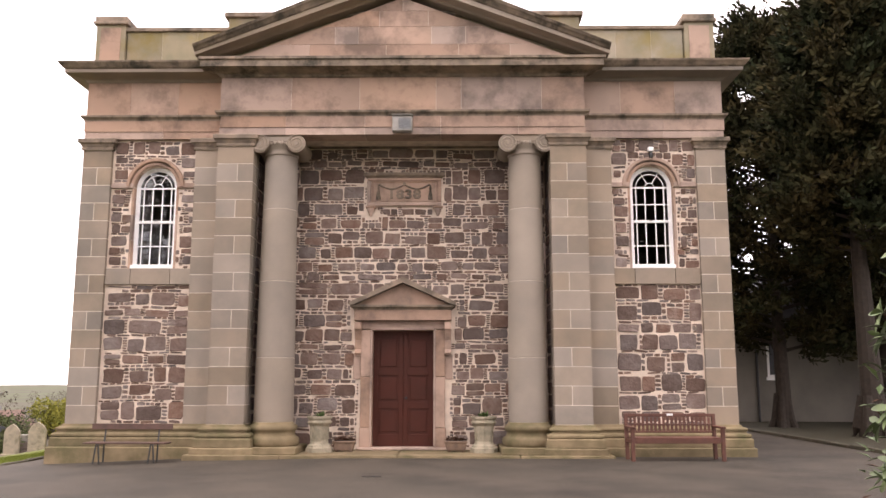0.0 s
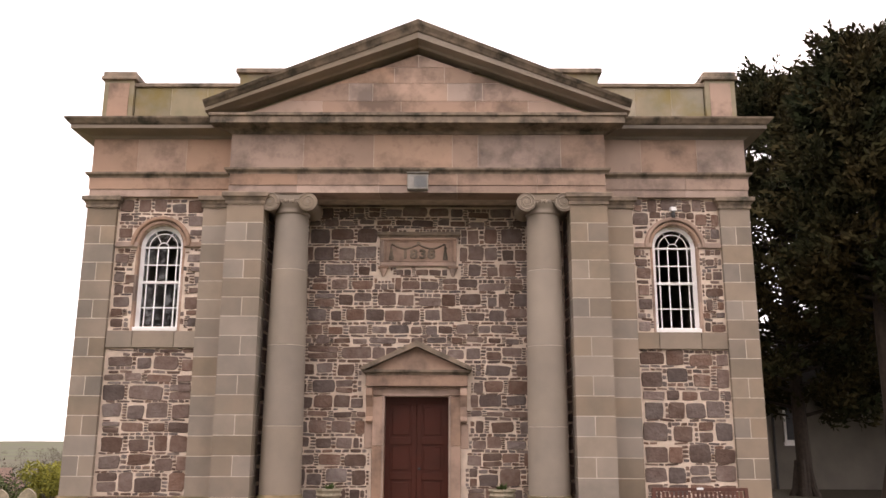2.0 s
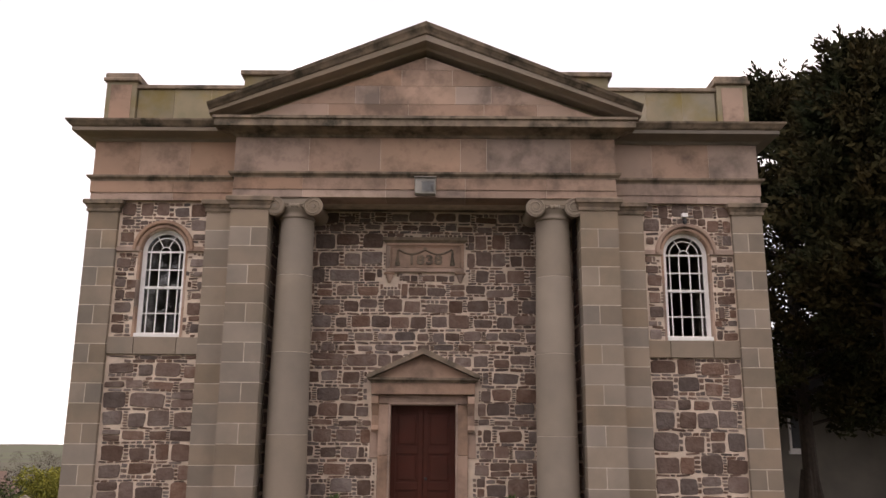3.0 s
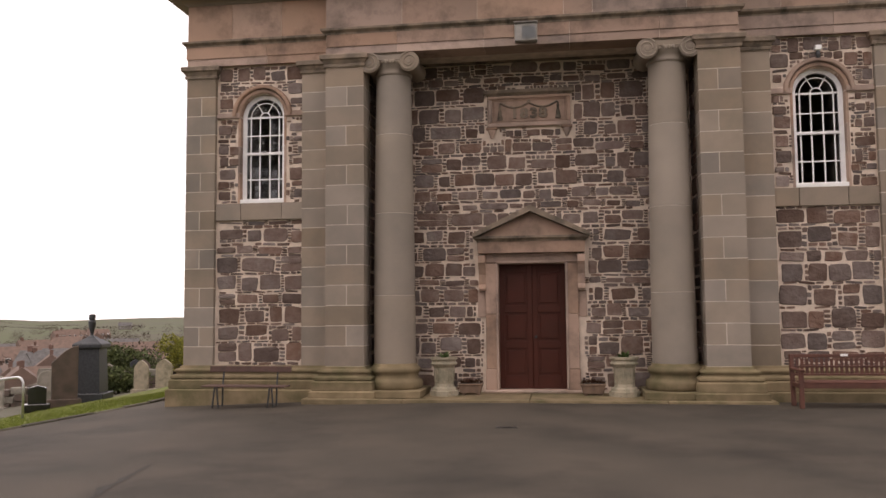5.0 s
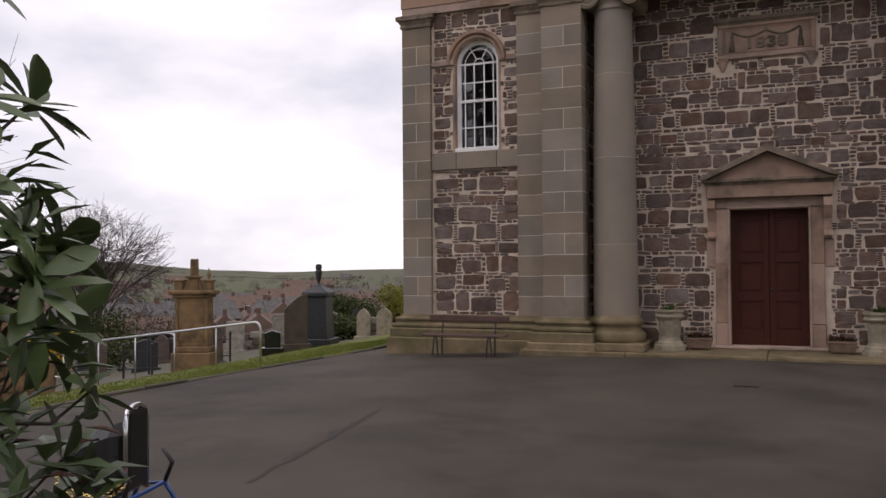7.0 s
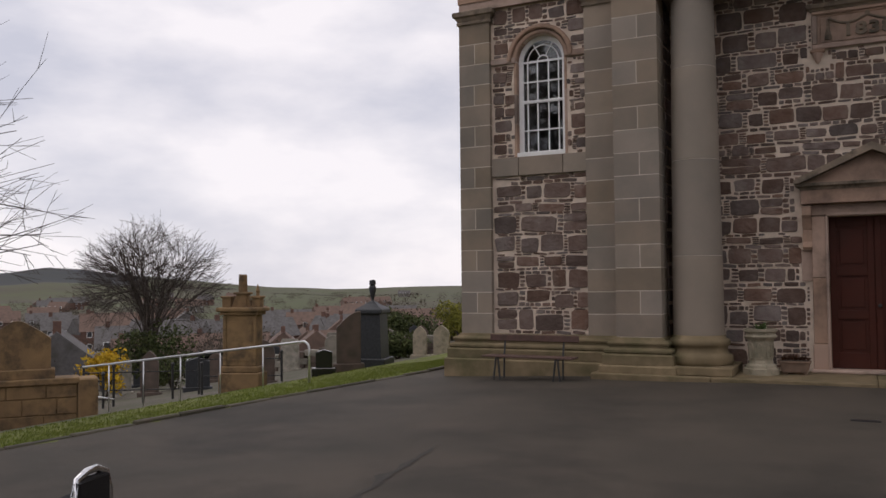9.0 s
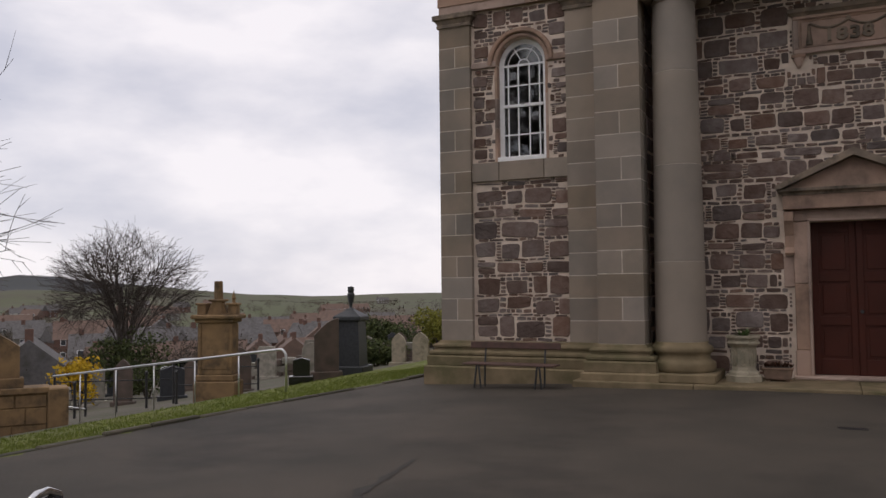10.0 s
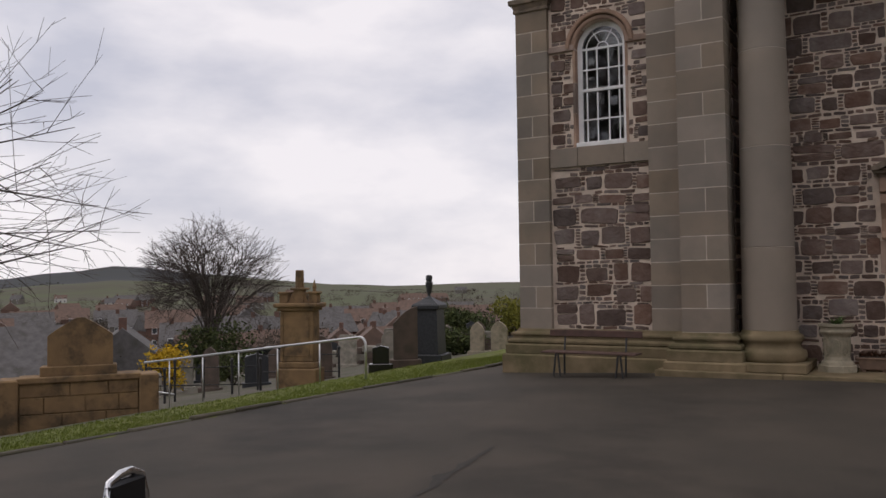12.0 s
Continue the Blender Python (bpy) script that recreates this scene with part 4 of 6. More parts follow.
M_BROWN = mat("dead_brown_leaf", (0.09, 0.04, 0.022), bump=0, vary=0.4, island=True)
M_TOMB = mat("golden_sandstone_monument", (0.245, 0.155, 0.075), (0.18, 0.115, 0.06), scale=3, bump=0.4, bscale=30, stain=(0.065, 0.048, 0.03), stain_amt=0.85, stain_scale=1.9)
M_GRANITE = mat("dark_grey_granite", (0.045, 0.048, 0.052), (0.03, 0.032, 0.036), rough=0.5, scale=20, bump=0.1)
M_BROWNST = mat("brown_gravestone", (0.115, 0.085, 0.068), (0.075, 0.06, 0.048), scale=4, bump=0.4)
M_PALEST = mat("pale_gravestone", (0.27, 0.24, 0.20), (0.17, 0.16, 0.13), scale=5, bump=0.4, stain=(0.1, 0.1, 0.06), stain_amt=0.5, stain_scale=3, vary=0.25)
M_POLISH = mat("polished_black_granite", (0.012, 0.012, 0.013), rough=0.15, bump=0, spec=0.6)
M_GRAVEL = mat("pale_path_gravel", (0.14, 0.125, 0.105), (0.10, 0.09, 0.076), scale=4, bump=0.6)
M_ROOF = [mat("red_brown_roof_tile", (0.15, 0.098, 0.075), (0.11, 0.075, 0.06), scale=1, bump=0.4, bscale=6), mat("grey_slate_roof", (0.125, 0.116, 0.113), (0.085, 0.08, 0.078), scale=2.2, bump=0.6, bscale=5, stain=(0.06, 0.055, 0.045), stain_amt=0.7, stain_scale=0.8)]
M_BRICK = mat("red_brick_wall", (0.14, 0.078, 0.058), (0.10, 0.06, 0.048), scale=3, bump=0.3)
M_RENDER = mat("grey_painted_render", (0.165, 0.148, 0.125), (0.125, 0.114, 0.097), scale=1.2, bump=0.3, stain=(0.15, 0.14, 0.12), stain_amt=0.5)
M_WHITEWALL = mat("white_rendered_wall", (0.55, 0.53, 0.50), (0.45, 0.44, 0.41), scale=0.7, bump=0.2)
M_HEDGE = mat("dark_hedge_leaf", (0.04, 0.055, 0.018), (0.07, 0.08, 0.025), scale=2, vary=0.4, island=True, bump=0)
M_GOLDHEDGE = mat("yellow_green_conifer", (0.22, 0.205, 0.03), (0.15, 0.155, 0.028), scale=2, vary=0.4, island=True, bump=0)
M_GORSE = mat("yellow_forsythia_flower", (0.55, 0.36, 0.02), (0.42, 0.28, 0.02), vary=0.3, island=True, bump=0)
M_WOOD = mat("leafless_far_wood", (0.070, 0.050, 0.040), (0.048, 0.044, 0.030), scale=0.08, vary=0.4, island=True, bump=0)
M_BLUE = mat("blue_enamel_tube", (0.015, 0.06, 0.22), rough=0.3, bump=0, spec=0.5)
M_RED = mat("red_cushion_cloth", (0.33, 0.035, 0.03), (0.26, 0.03, 0.028), scale=12, bump=0.4, bscale=90)
M_PINKC = mat("faded_pink_cloth", (0.36, 0.18, 0.17), scale=12, bump=0.4, bscale=90)
M_GOLD = mat("gilt_chain", (0.55, 0.42, 0.15), rough=0.3, metal=1.0, bump=0)
M_LEATHER = mat("black_leather", (0.012, 0.012, 0.013), (0.02, 0.019, 0.019), rough=0.38, scale=8, bump=0.3, bscale=60, spec=0.5)
M_RUBBER = mat("grey_rubber_plastic", (0.05, 0.05, 0.052), rough=0.6, bump=0.1)
M_EARTH = mat("leaf_litter_earth", (0.038, 0.030, 0.018), (0.028, 0.027, 0.013), scale=3, bump=0.8, bscale=40)


def smooth(a, b, v):
    u = min(1.0, max(0.0, (v - a) / (b - a)))
    return u * u * (3 - 2 * u)


SKYLINE = [(0, -10), (25, -18), (33.6, -26), (37.5, -11), (41, 4), (44, 16), (47.5, 31), (51.6, 49), (55, 36), (58, 18), (64, 6), (80, 4), (180, 0)]


def hill(az):
    """Height of the far ridge by bearing west of north, in degrees."""
    az = min(179.0, max(0.0, az))
    for (a0, h0), (a1, h1) in zip(SKYLINE, SKYLINE[1:]):
        if az <= a1:
            return h0 + (h1 - h0) * smooth(a0, a1, az) + 1.2 * math.sin(az * 2.3) + 0.6 * math.sin(az * 5.1)
    return 0.0


def lawn(x):
    """Height of the even grass slope along the verge."""
    return -0.18 + 0.117 * (max(x, -17) + 8.2)


def kerb_x(y):
    """The kerb of the grass verge, running in towards the church."""
    return -7.75 + 0.105 * (min(y, -0.5) + 0.5)


def gz(x, y):
    """Height of the ground: level before the church, falling west into the churchyard and valley, hills beyond."""
    west = -0.05 * smooth(-7.0, -2.2, y) * smooth(1.0, 3.8, -x) * (1 - smooth(5.0, 8.2, -x))
    if x < -4:
        west -= 0.18 * smooth(0, 4.2, -4 - x)
    if x < -8.2:
        west = lawn(x)
    if x < -11:
        west -= 0.06 * min(6.0, -11 - x)
    if x < -17:
        west += 0.13 * (max(x, -60) + 17)
    r = math.hypot(x, y + 12)
    if r < 55:
        return west
    az = math.degrees(math.atan2(-x, y + 12))
    w = smooth(6, 16, az) * (1 - smooth(120, 150, az))
    steps = [(55, west), (150, -12.5), (420, -15.0), (900, -13.0), (1500, 0.35 * hill(az) - 10), (2400, hill(az)), (3600, hill(az) * 0.7)]
    z = steps[-1][1]
    for (r0, z0), (r1, z1) in zip(steps, steps[1:]):
        if r < r1:
            z = z0 + (z1 - z0) * smooth(0, 1, (r - r0) / (r1 - r0))
            break
    return z * w + west * (1 - w) * (1 if r < 60 else 0.3)


bm = bmesh.new()
radii = [0.0] + [1.2 * 1.062 ** k for k in range(134)]
NA = 180
prev = None
for r in radii:
    ring = []
    for k in range(NA):
        a = 2 * math.pi * k / NA
        x, y = r * math.sin(a), -12 + r * math.cos(a)
        z = gz(x, y)
        if r > 700:
            z += 4 * noise.noise((x * 0.0016, y * 0.0016, 3.0)) * smooth(700, 1500, r)
        on_drive = (kerb_x(y) + 0.1 < x < 9.85 and -40 < y < 1.2) or (6.9 < x < 9.85 and y < 40)
        ring.append(bm.verts.new((x, y, z - (0.10 if on_drive else 0.0))))
        if r == 0.0:
            ring = ring * NA
            break
    if prev:
        for k in range(NA):
            q = [prev[k], prev[(k + 1) % NA], ring[(k + 1) % NA], ring[k]]
            q = list(dict.fromkeys(q))
            f = bm.faces.new(q)
            f.material_index = (3 if q[0].co.x < -12.2 and q[0].co.y > -25 else 0) if r < 60 else (2 if r > 1600 and 47 < math.degrees(math.atan2(-q[0].co.x, q[0].co.y + 12)) < 61 else 1)
            f.smooth = True
    prev = ring
bmesh.ops.recalc_face_normals(bm, faces=bm.faces)
if bm.faces[10].normal.z < 0:
    bmesh.ops.reverse_faces(bm, faces=bm.faces)
ground = part("ground", bm, [M_GRASS, M_FIELD, M_MOOR, M_YARD])
tagged(ground, "sloping churchyard grass running down to a valley and far hills", "ground", kind="structure")


def sheet(name, x0, x1, y0, y1, dz, step, material, label, category):
    bm = bmesh.new()
    nx, ny = max(1, int((x1 - (x0(0) if callable(x0) else x0)) / step)), max(1, int((y1 - y0) / step))
    vs = []
    for j in range(ny + 1):
        y = y0 + (y1 - y0) * j / ny
        xa = x0(y) if callable(x0) else x0
        xs = [xa + (x1 - xa) * i / nx for i in range(nx + 1)]
        vs.append([bm.verts.new((x, y, gz(x, y) + dz)) for x in xs])
    for j in range(ny):
        for i in range(nx):
            bm.faces.new((vs[j][i], vs[j][i + 1], vs[j + 1][i + 1], vs[j + 1][i]))
    ob = part(name, bm, material, None, smooth=True)
    return tagged(ob, label, category, kind="structure")


road = sheet("road", kerb_x, 9.95, -40, 1.0, 0.0, 0.7, M_ASPHALT, "worn grey asphalt forecourt with darker patches", "forecourt")
sheet("road", 6.95, 9.95, 1.0, 42, 0.0, 0.8, M_ASPHALT, "asphalt drive beside the church", "drive")
sheet("verge", 10.07, 30, -14, 40, 0.02, 1.0, M_EARTH, "bare earth and leaf litter under the yews", "verge")
# dark seam of old tar across the forecourt
M_TAR = mat("old_tar_seam", (0.026, 0.022, 0.018), (0.04, 0.034, 0.028), rough=0.8, scale=5, bump=0.4, bscale=90)
bm = bmesh.new()
rnd = random.Random(61)
side = []
for k in range(41):
    u = k / 40
    sx, sy = -3.35 - 0.5 * u + 0.07 * noise.noise(Vector((u * 9, 3, 0))), -10.9 + 3.1 * u
    sw = 0.015 + 0.11 * abs(noise.noise(Vector((u * 14, 8, 0)))) * math.sin(math.pi * u) + 0.01 * rnd.random()
    side.append([bm.verts.new((sx + q, sy, gz(sx + q, sy) + 0.004)) for q in (-sw, sw)])
for a, b in zip(side, side[1:]):
    bm.faces.new((a[0], a[1], b[1], b[0]))
part("tar_seam", bm, M_TAR, road, "dark uneven tar seam")
# iron cover in the asphalt
part("drain_cover", box_bm(-0.35, -0.05, -4.67, -4.54, -0.06, 0.004 + gz(-0.2, -4.6)), M_BLACK)
tagged(bpy.data.objects["drain_cover"], "small dark iron cover set in the asphalt", "drain cover")

# kerbs
kerb = empty("kerb", "low mossy kerb stones along the grass edge", "kerb", kind="structure")
y = -20.0
while y < 2.5:
    L = random.uniform(0.7, 1.0)
    kx = kerb_x(y + L / 2) - 0.05
    z = gz(kx, y)
    stone = part("kerb_stone", box_bm(-0.05 + random.uniform(-0.02, 0.02), 0.05 + random.uniform(-0.02, 0.03), -L / 2, L / 2 - 0.02, -0.2, random.uniform(0.015, 0.05), bevel=0.018), M_KERB, kerb)
    stone.matrix_local = pose(kx, y + L / 2, z, 0, 0, -6.0 if y < -0.9 else 0)
    y += L
y = -14.0
while y < 36:
    L = random.uniform(0.8, 1.0)
    part("kerb_stone", box_bm(9.94, 10.08, y, y + L - 0.015, -0.2, random.uniform(0.07, 0.09), bevel=0.015), M_KERB, kerb)
    y += L

# grass blades along the verge by the kerb
def tuft_mesh(name, spots, h, material, seed, label, category):
    rnd = random.Random(seed)
    vs, fs = [], []
    for x, y in spots:
        z = gz(x, y)
        for _ in range(4):
            a = rnd.uniform(0, 6.28)
            px, py = x + rnd.uniform(-0.05, 0.05), y + rnd.uniform(-0.05, 0.05)
            hh = h * rnd.uniform(0.5, 1.3)
            i = len(vs)
            vs += [(px - 0.006 * math.cos(a), py - 0.006 * math.sin(a), z - 0.01), (px + 0.006 * math.cos(a), py + 0.006 * math.sin(a), z - 0.01), (px + rnd.uniform(-0.4, 0.4) * hh, py + rnd.uniform(-0.4, 0.4) * hh, z + hh)]
            fs.append((i, i + 1, i + 2))
    me = bpy.data.meshes.new(name)
    me.from_pydata(vs, [], fs)
    me.materials.append(material)
    return tagged(new(name, me), label, category, kind="stuff")


rnd = random.Random(31)
spots = []
for _ in range(9500):
    gy = rnd.uniform(-13, 3)
    spots.append((kerb_x(gy) - 0.12 - abs(rnd.gauss(0, 1.6)), gy))
spots += [(rnd.uniform(-9.5, -7.0), rnd.uniform(0.9, 4)) for _ in range(1200)]
M_BLADE = mat("grass_blade", (0.145, 0.175, 0.024), (0.12, 0.15, 0.024), vary=0.25, island=True, bump=0)
tuft_mesh("grass", spots, 0.032, M_BLADE, 4, "short mown grass on the verge", "grass")


# ---- benches and planters before the church ----
def slat_bench():
    b = empty("garden_bench", "reddish-brown slatted wooden memorial bench against the church plinth", "bench", at=(5.28, -1.75, 0.0), rz=1.5)
    W = 0.85
    for s in (-1, 1):
        x = s * W
        part("leg", box_bm(x - 0.035, x + 0.035, -0.27, -0.20, 0.0, 0.60, bevel=0.006), M_BENCH, b)
        bm = box_bm(x - 0.035, x + 0.035, -0.035, 0.035, 0.0, 0.86, bevel=0.006)
        ob = part("back_post", bm, M_BENCH, b)
        ob.matrix_local = pose(0, 0.22, 0, -5)
        part("armrest", box_bm(x - 0.045, x + 0.045, -0.31, 0.26, 0.60, 0.64, bevel=0.01), M_BENCH, b)
        part("side_rail", box_bm(x - 0.025, x + 0.025, -0.22, 0.22, 0.33, 0.40, bevel=0.004), M_BENCH, b)
    part("apron", box_bm(-W + 0.03, W - 0.03, -0.255, -0.225, 0.33, 0.41, bevel=0.004), M_BENCH, b)
    for k in range(6):
        y = -0.26 + k * 0.078
        part("seat_slat", box_bm(-W + 0.02, W - 0.02, y, y + 0.062, 0.411, 0.433, bevel=0.005), M_BENCH, b)
    for z in (0.50, 0.635, 0.80):
        h = 0.06 if z > 0.7 else 0.035
        part("back_rail", box_bm(-W + 0.03, W - 0.03, 0.23 + (z - 0.4) * 0.08, 0.26 + (z - 0.4) * 0.08, z, z + h, bevel=0.005), M_BENCH, b)
    for k in range(20):
        x = -W + 0.09 + k * (2 * W - 0.18) / 19
        part("back_slat", box_bm(x - 0.024, x + 0.024, 0.238, 0.252, 0.535, 0.80), M_BENCH, b).matrix_local = pose(0, 0.0, 0.0, -2.6)
    part("plate", box_bm(-0.06, 0.06, 0.252, 0.259, 0.822, 0.862, bevel=0.002), M_WHITE, b, "small white memorial plate")
    return b


def iron_bench():
    z = gz(-5.2, -1.7)
    b = empty("iron_bench", "weathered plank bench on black iron legs by the plinth", "bench", at=(-5.17, -1.72, z), rz=-2)
    for s in (-0.53, 0.53):
        for q in (-1, 1):
            part("leg", tube(bmesh.new(), [(s + q * 0.06, -0.16, 0), (s + q * 0.02, -0.15, 0.36)], 0.016, n=6), M_BLACK, b)
        part("back_post", tube(bmesh.new(), [(s, 0.14, 0.0), (s, 0.15, 0.36), (s, 0.22, 0.74)], 0.016, n=6), M_BLACK, b)
        part("seat_bearer", box_bm(s - 0.02, s + 0.02, -0.18, 0.17, 0.355, 0.375), M_BLACK, b)
    for k in range(3):
        part("seat_slat", box_bm(-0.80, 0.80, -0.19 + k * 0.115, -0.09 + k * 0.115, 0.377, 0.405, bevel=0.006), M_BENCH2, b)
    for z0 in (0.63,):
        part("back_slat", box_bm(-0.80, 0.80, 0.172, 0.197, z0, z0 + 0.11, bevel=0.006), M_BENCH2, b)
    return b


slat_bench()
iron_bench()


def sprig(bm, x, y, z, n, h, rnd):
    for _ in range(n):
        a, t = rnd.uniform(0, 6.28), rnd.uniform(0.3, 1.0)
        d = Vector((math.cos(a) * 0.6, math.sin(a) * 0.6, t)).normalized() * h * rnd.uniform(0.5, 1.1)
        u = d.cross(Vector((0.3, 0.2, 1))).normalized() * h * 0.14
        p = Vector((x, y, z)) + Vector((rnd.uniform(-1, 1), rnd.uniform(-1, 1), 0)) * h * 0.35
        v = [bm.verts.new(q) for q in (p, p + d * 0.5 + u, p + d, p + d * 0.5 - u)]
        bm.faces.new(v)


def urn_planter():
    u = empty("pedestal_planter", "pale carved octagonal stone pedestal planter with a small plant", "planter", "pair of planters by the door", at=(-1.66, -0.62, 0.05))
    a0 = math.pi / 8
    part("foot", lathe(bmesh.new(), [(0.285, 0), (0.285, 0.09), (0.25, 0.10), (0.24, 0.14), (0.20, 0.17)], 8, a0=a0), M_URN, u)
    part("shaft", lathe(bmesh.new(), [(0.198, 0.17), (0.185, 0.22), (0.20, 0.52), (0.215, 0.545)], 8, a0=a0), M_URN, u)
    part("rim", lathe(bmesh.new(), [(0.215, 0.547), (0.25, 0.575), (0.265, 0.60), (0.235, 0.63), (0.235, 0.66), (0.27, 0.68), (0.27, 0.72), (0.21, 0.72), (0.20, 0.66)], 8, a0=a0), M_URN, u)
    for k in range(8):
        a = 2 * math.pi * k / 8
        bm = bmesh.new()
        tube(bm, [(0.045 * math.cos(t * math.pi / 9), 0, 0.12 * math.sin(t * math.pi / 9)) for t in range(19)], 0.008, n=5, cap=False)
        part("oval_moulding", bm, M_URN, u).matrix_local = pose(0, 0, 0, 0, 0, math.degrees(a)) @ pose(0.0, -0.183, 0.37, 2)
    part("soil", lathe(bmesh.new(), [(0.205, 0.66), (0.19, 0.695)], 16), M_SOIL, u)
    bm = bmesh.new()
    sprig(bm, 0, 0, 0.69, 60, 0.17, random.Random(2))
    part("plant", bm, M_LEAF, u, "small green and yellow plant")
    return u


def trough():
    t = empty("trough_planter", "small brown clay trough with low plants on the step", "planter", "pair of troughs by the door", at=(-1.17, -0.5, 0.05))
    bm = box_bm(-0.22, 0.22, -0.11, 0.11, 0.03, 0.20, bevel=0.015)
    for v in bm.verts:
        if v.co.z < 0.1:
            v.co.x *= 0.88
            v.co.y *= 0.85
    part("body", bm, M_TERRA, t)
    part("lip", box_bm(-0.235, 0.235, -0.125, 0.125, 0.18, 0.215, bevel=0.01), M_TERRA, t)
    for x in (-0.14, 0.14):
        part("foot", box_bm(x - 0.03, x + 0.03, -0.07, 0.07, 0, 0.035), M_TERRA, t)
    part("soil", box_bm(-0.20, 0.20, -0.09, 0.09, 0.2, 0.222), M_SOIL, t)
    bm = bmesh.new()
    r = random.Random(5)
    for k in range(5):
        sprig(bm, -0.16 + k * 0.08, 0, 0.22, 14, 0.12, r)
    part("plant", bm, M_BROWN, t, "dull low heather plants")
    return t


u = urn_planter()
copy_thing(u, pose(1.70, -0.62, 0.05, 0, 0, 22))
t = trough()
copy_thing(t, pose(1.13, -0.5, 0.05))


# ---- handrail ----
rail = empty("handrail", "galvanised tubular steel handrail stepping down the churchyard slope", "handrail", at=(0, 0, 0))
RA, RB = Vector((-9.85, -1.40, 0.0)), Vector((-15.95, -0.80, 0.0))   # first and last post
RE = RA.lerp(RB, 1.16)                                              # free end of the rail
za, zb = lawn(RA.x) - 0.02, lawn(RB.x) - 0.02
top = 0.83
slope_r = (zb - za) / (RB - RA).length
pts = [RA + Vector((0, 0, za - 0.1)), RA + Vector((0, 0, za + top - 0.16))]
for k in range(1, 6):
    a = math.pi / 2 * k / 5
    pts.append(RA + Vector((-0.14 * (1 - math.cos(a)), 0.014 * (1 - math.cos(a)), za + top - 0.16 + 0.15 * math.sin(a))))
pts.append(RE + Vector((0, 0, za + top + slope_r * (RE - RA).length)))
part("rail", tube(bmesh.new(), pts, 0.024, n=12), M_STEEL, rail, "pale galvanised top rail", smooth=True)
for k in range(1, 6):
    p = RA.lerp(RB, k / 5.0)
    zt = za + top - 0.02 + (zb - za) * k / 5.0
    part("post", tube(bmesh.new(), [(p.x, p.y, gz(p.x, p.y) - 0.1), (p.x, p.y, zt)], 0.015, n=8), M_STEEL, rail, smooth=True)
part("lower_rail", tube(bmesh.new(), [RB + Vector((0.1, 0.05, zb + 0.02)), RE + Vector((-0.3, 0.05, zb + 0.06))], 0.018, n=8), M_STEEL, rail, smooth=True)


# ---- monuments and gravestones ----
def headstone(x, y, w, h, th, style, material, label, rz=0.0, base=True, tilt=0.0, foot=None):
    z = foot if foot is not None else lawn(x) if x > -17 else gz(x, y)
    g = empty("gravestone", label, "gravestone", "gravestones in the churchyard", at=(x, y, z - 0.05), rz=rz)
    n = 12
    if style == "round":
        out = [(-w / 2, 0)] + [(-w / 2 * math.cos(math.pi * k / n), h - w / 2 + w / 2 * math.sin(math.pi * k / n)) for k in range(n + 1)] + [(w / 2, 0)]
    elif style == "point":
        out = [(-w / 2, 0), (-w / 2, h * 0.72), (-w * 0.40, h * 0.84), (-w * 0.2, h * 0.94), (0, h), (w * 0.2, h * 0.94), (w * 0.40, h * 0.84), (w / 2, h * 0.72), (w / 2, 0)]
    elif style == "curve":
        out = [(-w / 2, 0), (-w / 2, h * 0.70)] + [(-w / 2 + w * k / 8, h * 0.70 + h * 0.30 * math.sin(math.pi / 2 * (k / 8))) for k in range(1, 9)] + [(w / 2, 0)]
    elif style == "gable":
        out = [(-w / 2, 0), (-w / 2, h * 0.88), (-w * 0.3, h * 0.93), (0, h), (w * 0.3, h * 0.93), (w / 2, h * 0.88), (w / 2, 0)]
    else:
        out = [(-w / 2, 0), (-w / 2, h * 0.9), (-w * 0.42, h), (w * 0.42, h), (w / 2, h * 0.9), (w / 2, 0)]
    bm = prism(bmesh.new(), out, -th / 2, th / 2)
    bmesh.ops.bevel(bm, geom=[e for e in bm.edges if abs(e.verts[0].co.y - e.verts[1].co.y) < 1e-5], offset=0.012, segments=1, affect="EDGES")
    part("stone", bm, material, g).matrix_local = pose(0, 0, 0.12, tilt)
    if base:
        part("plinth", box_bm(-w / 2 - 0.09, w / 2 + 0.09, -th / 2 - 0.08, th / 2 + 0.08, -0.8, 0.18, bevel=0.015), material, g)
    return g


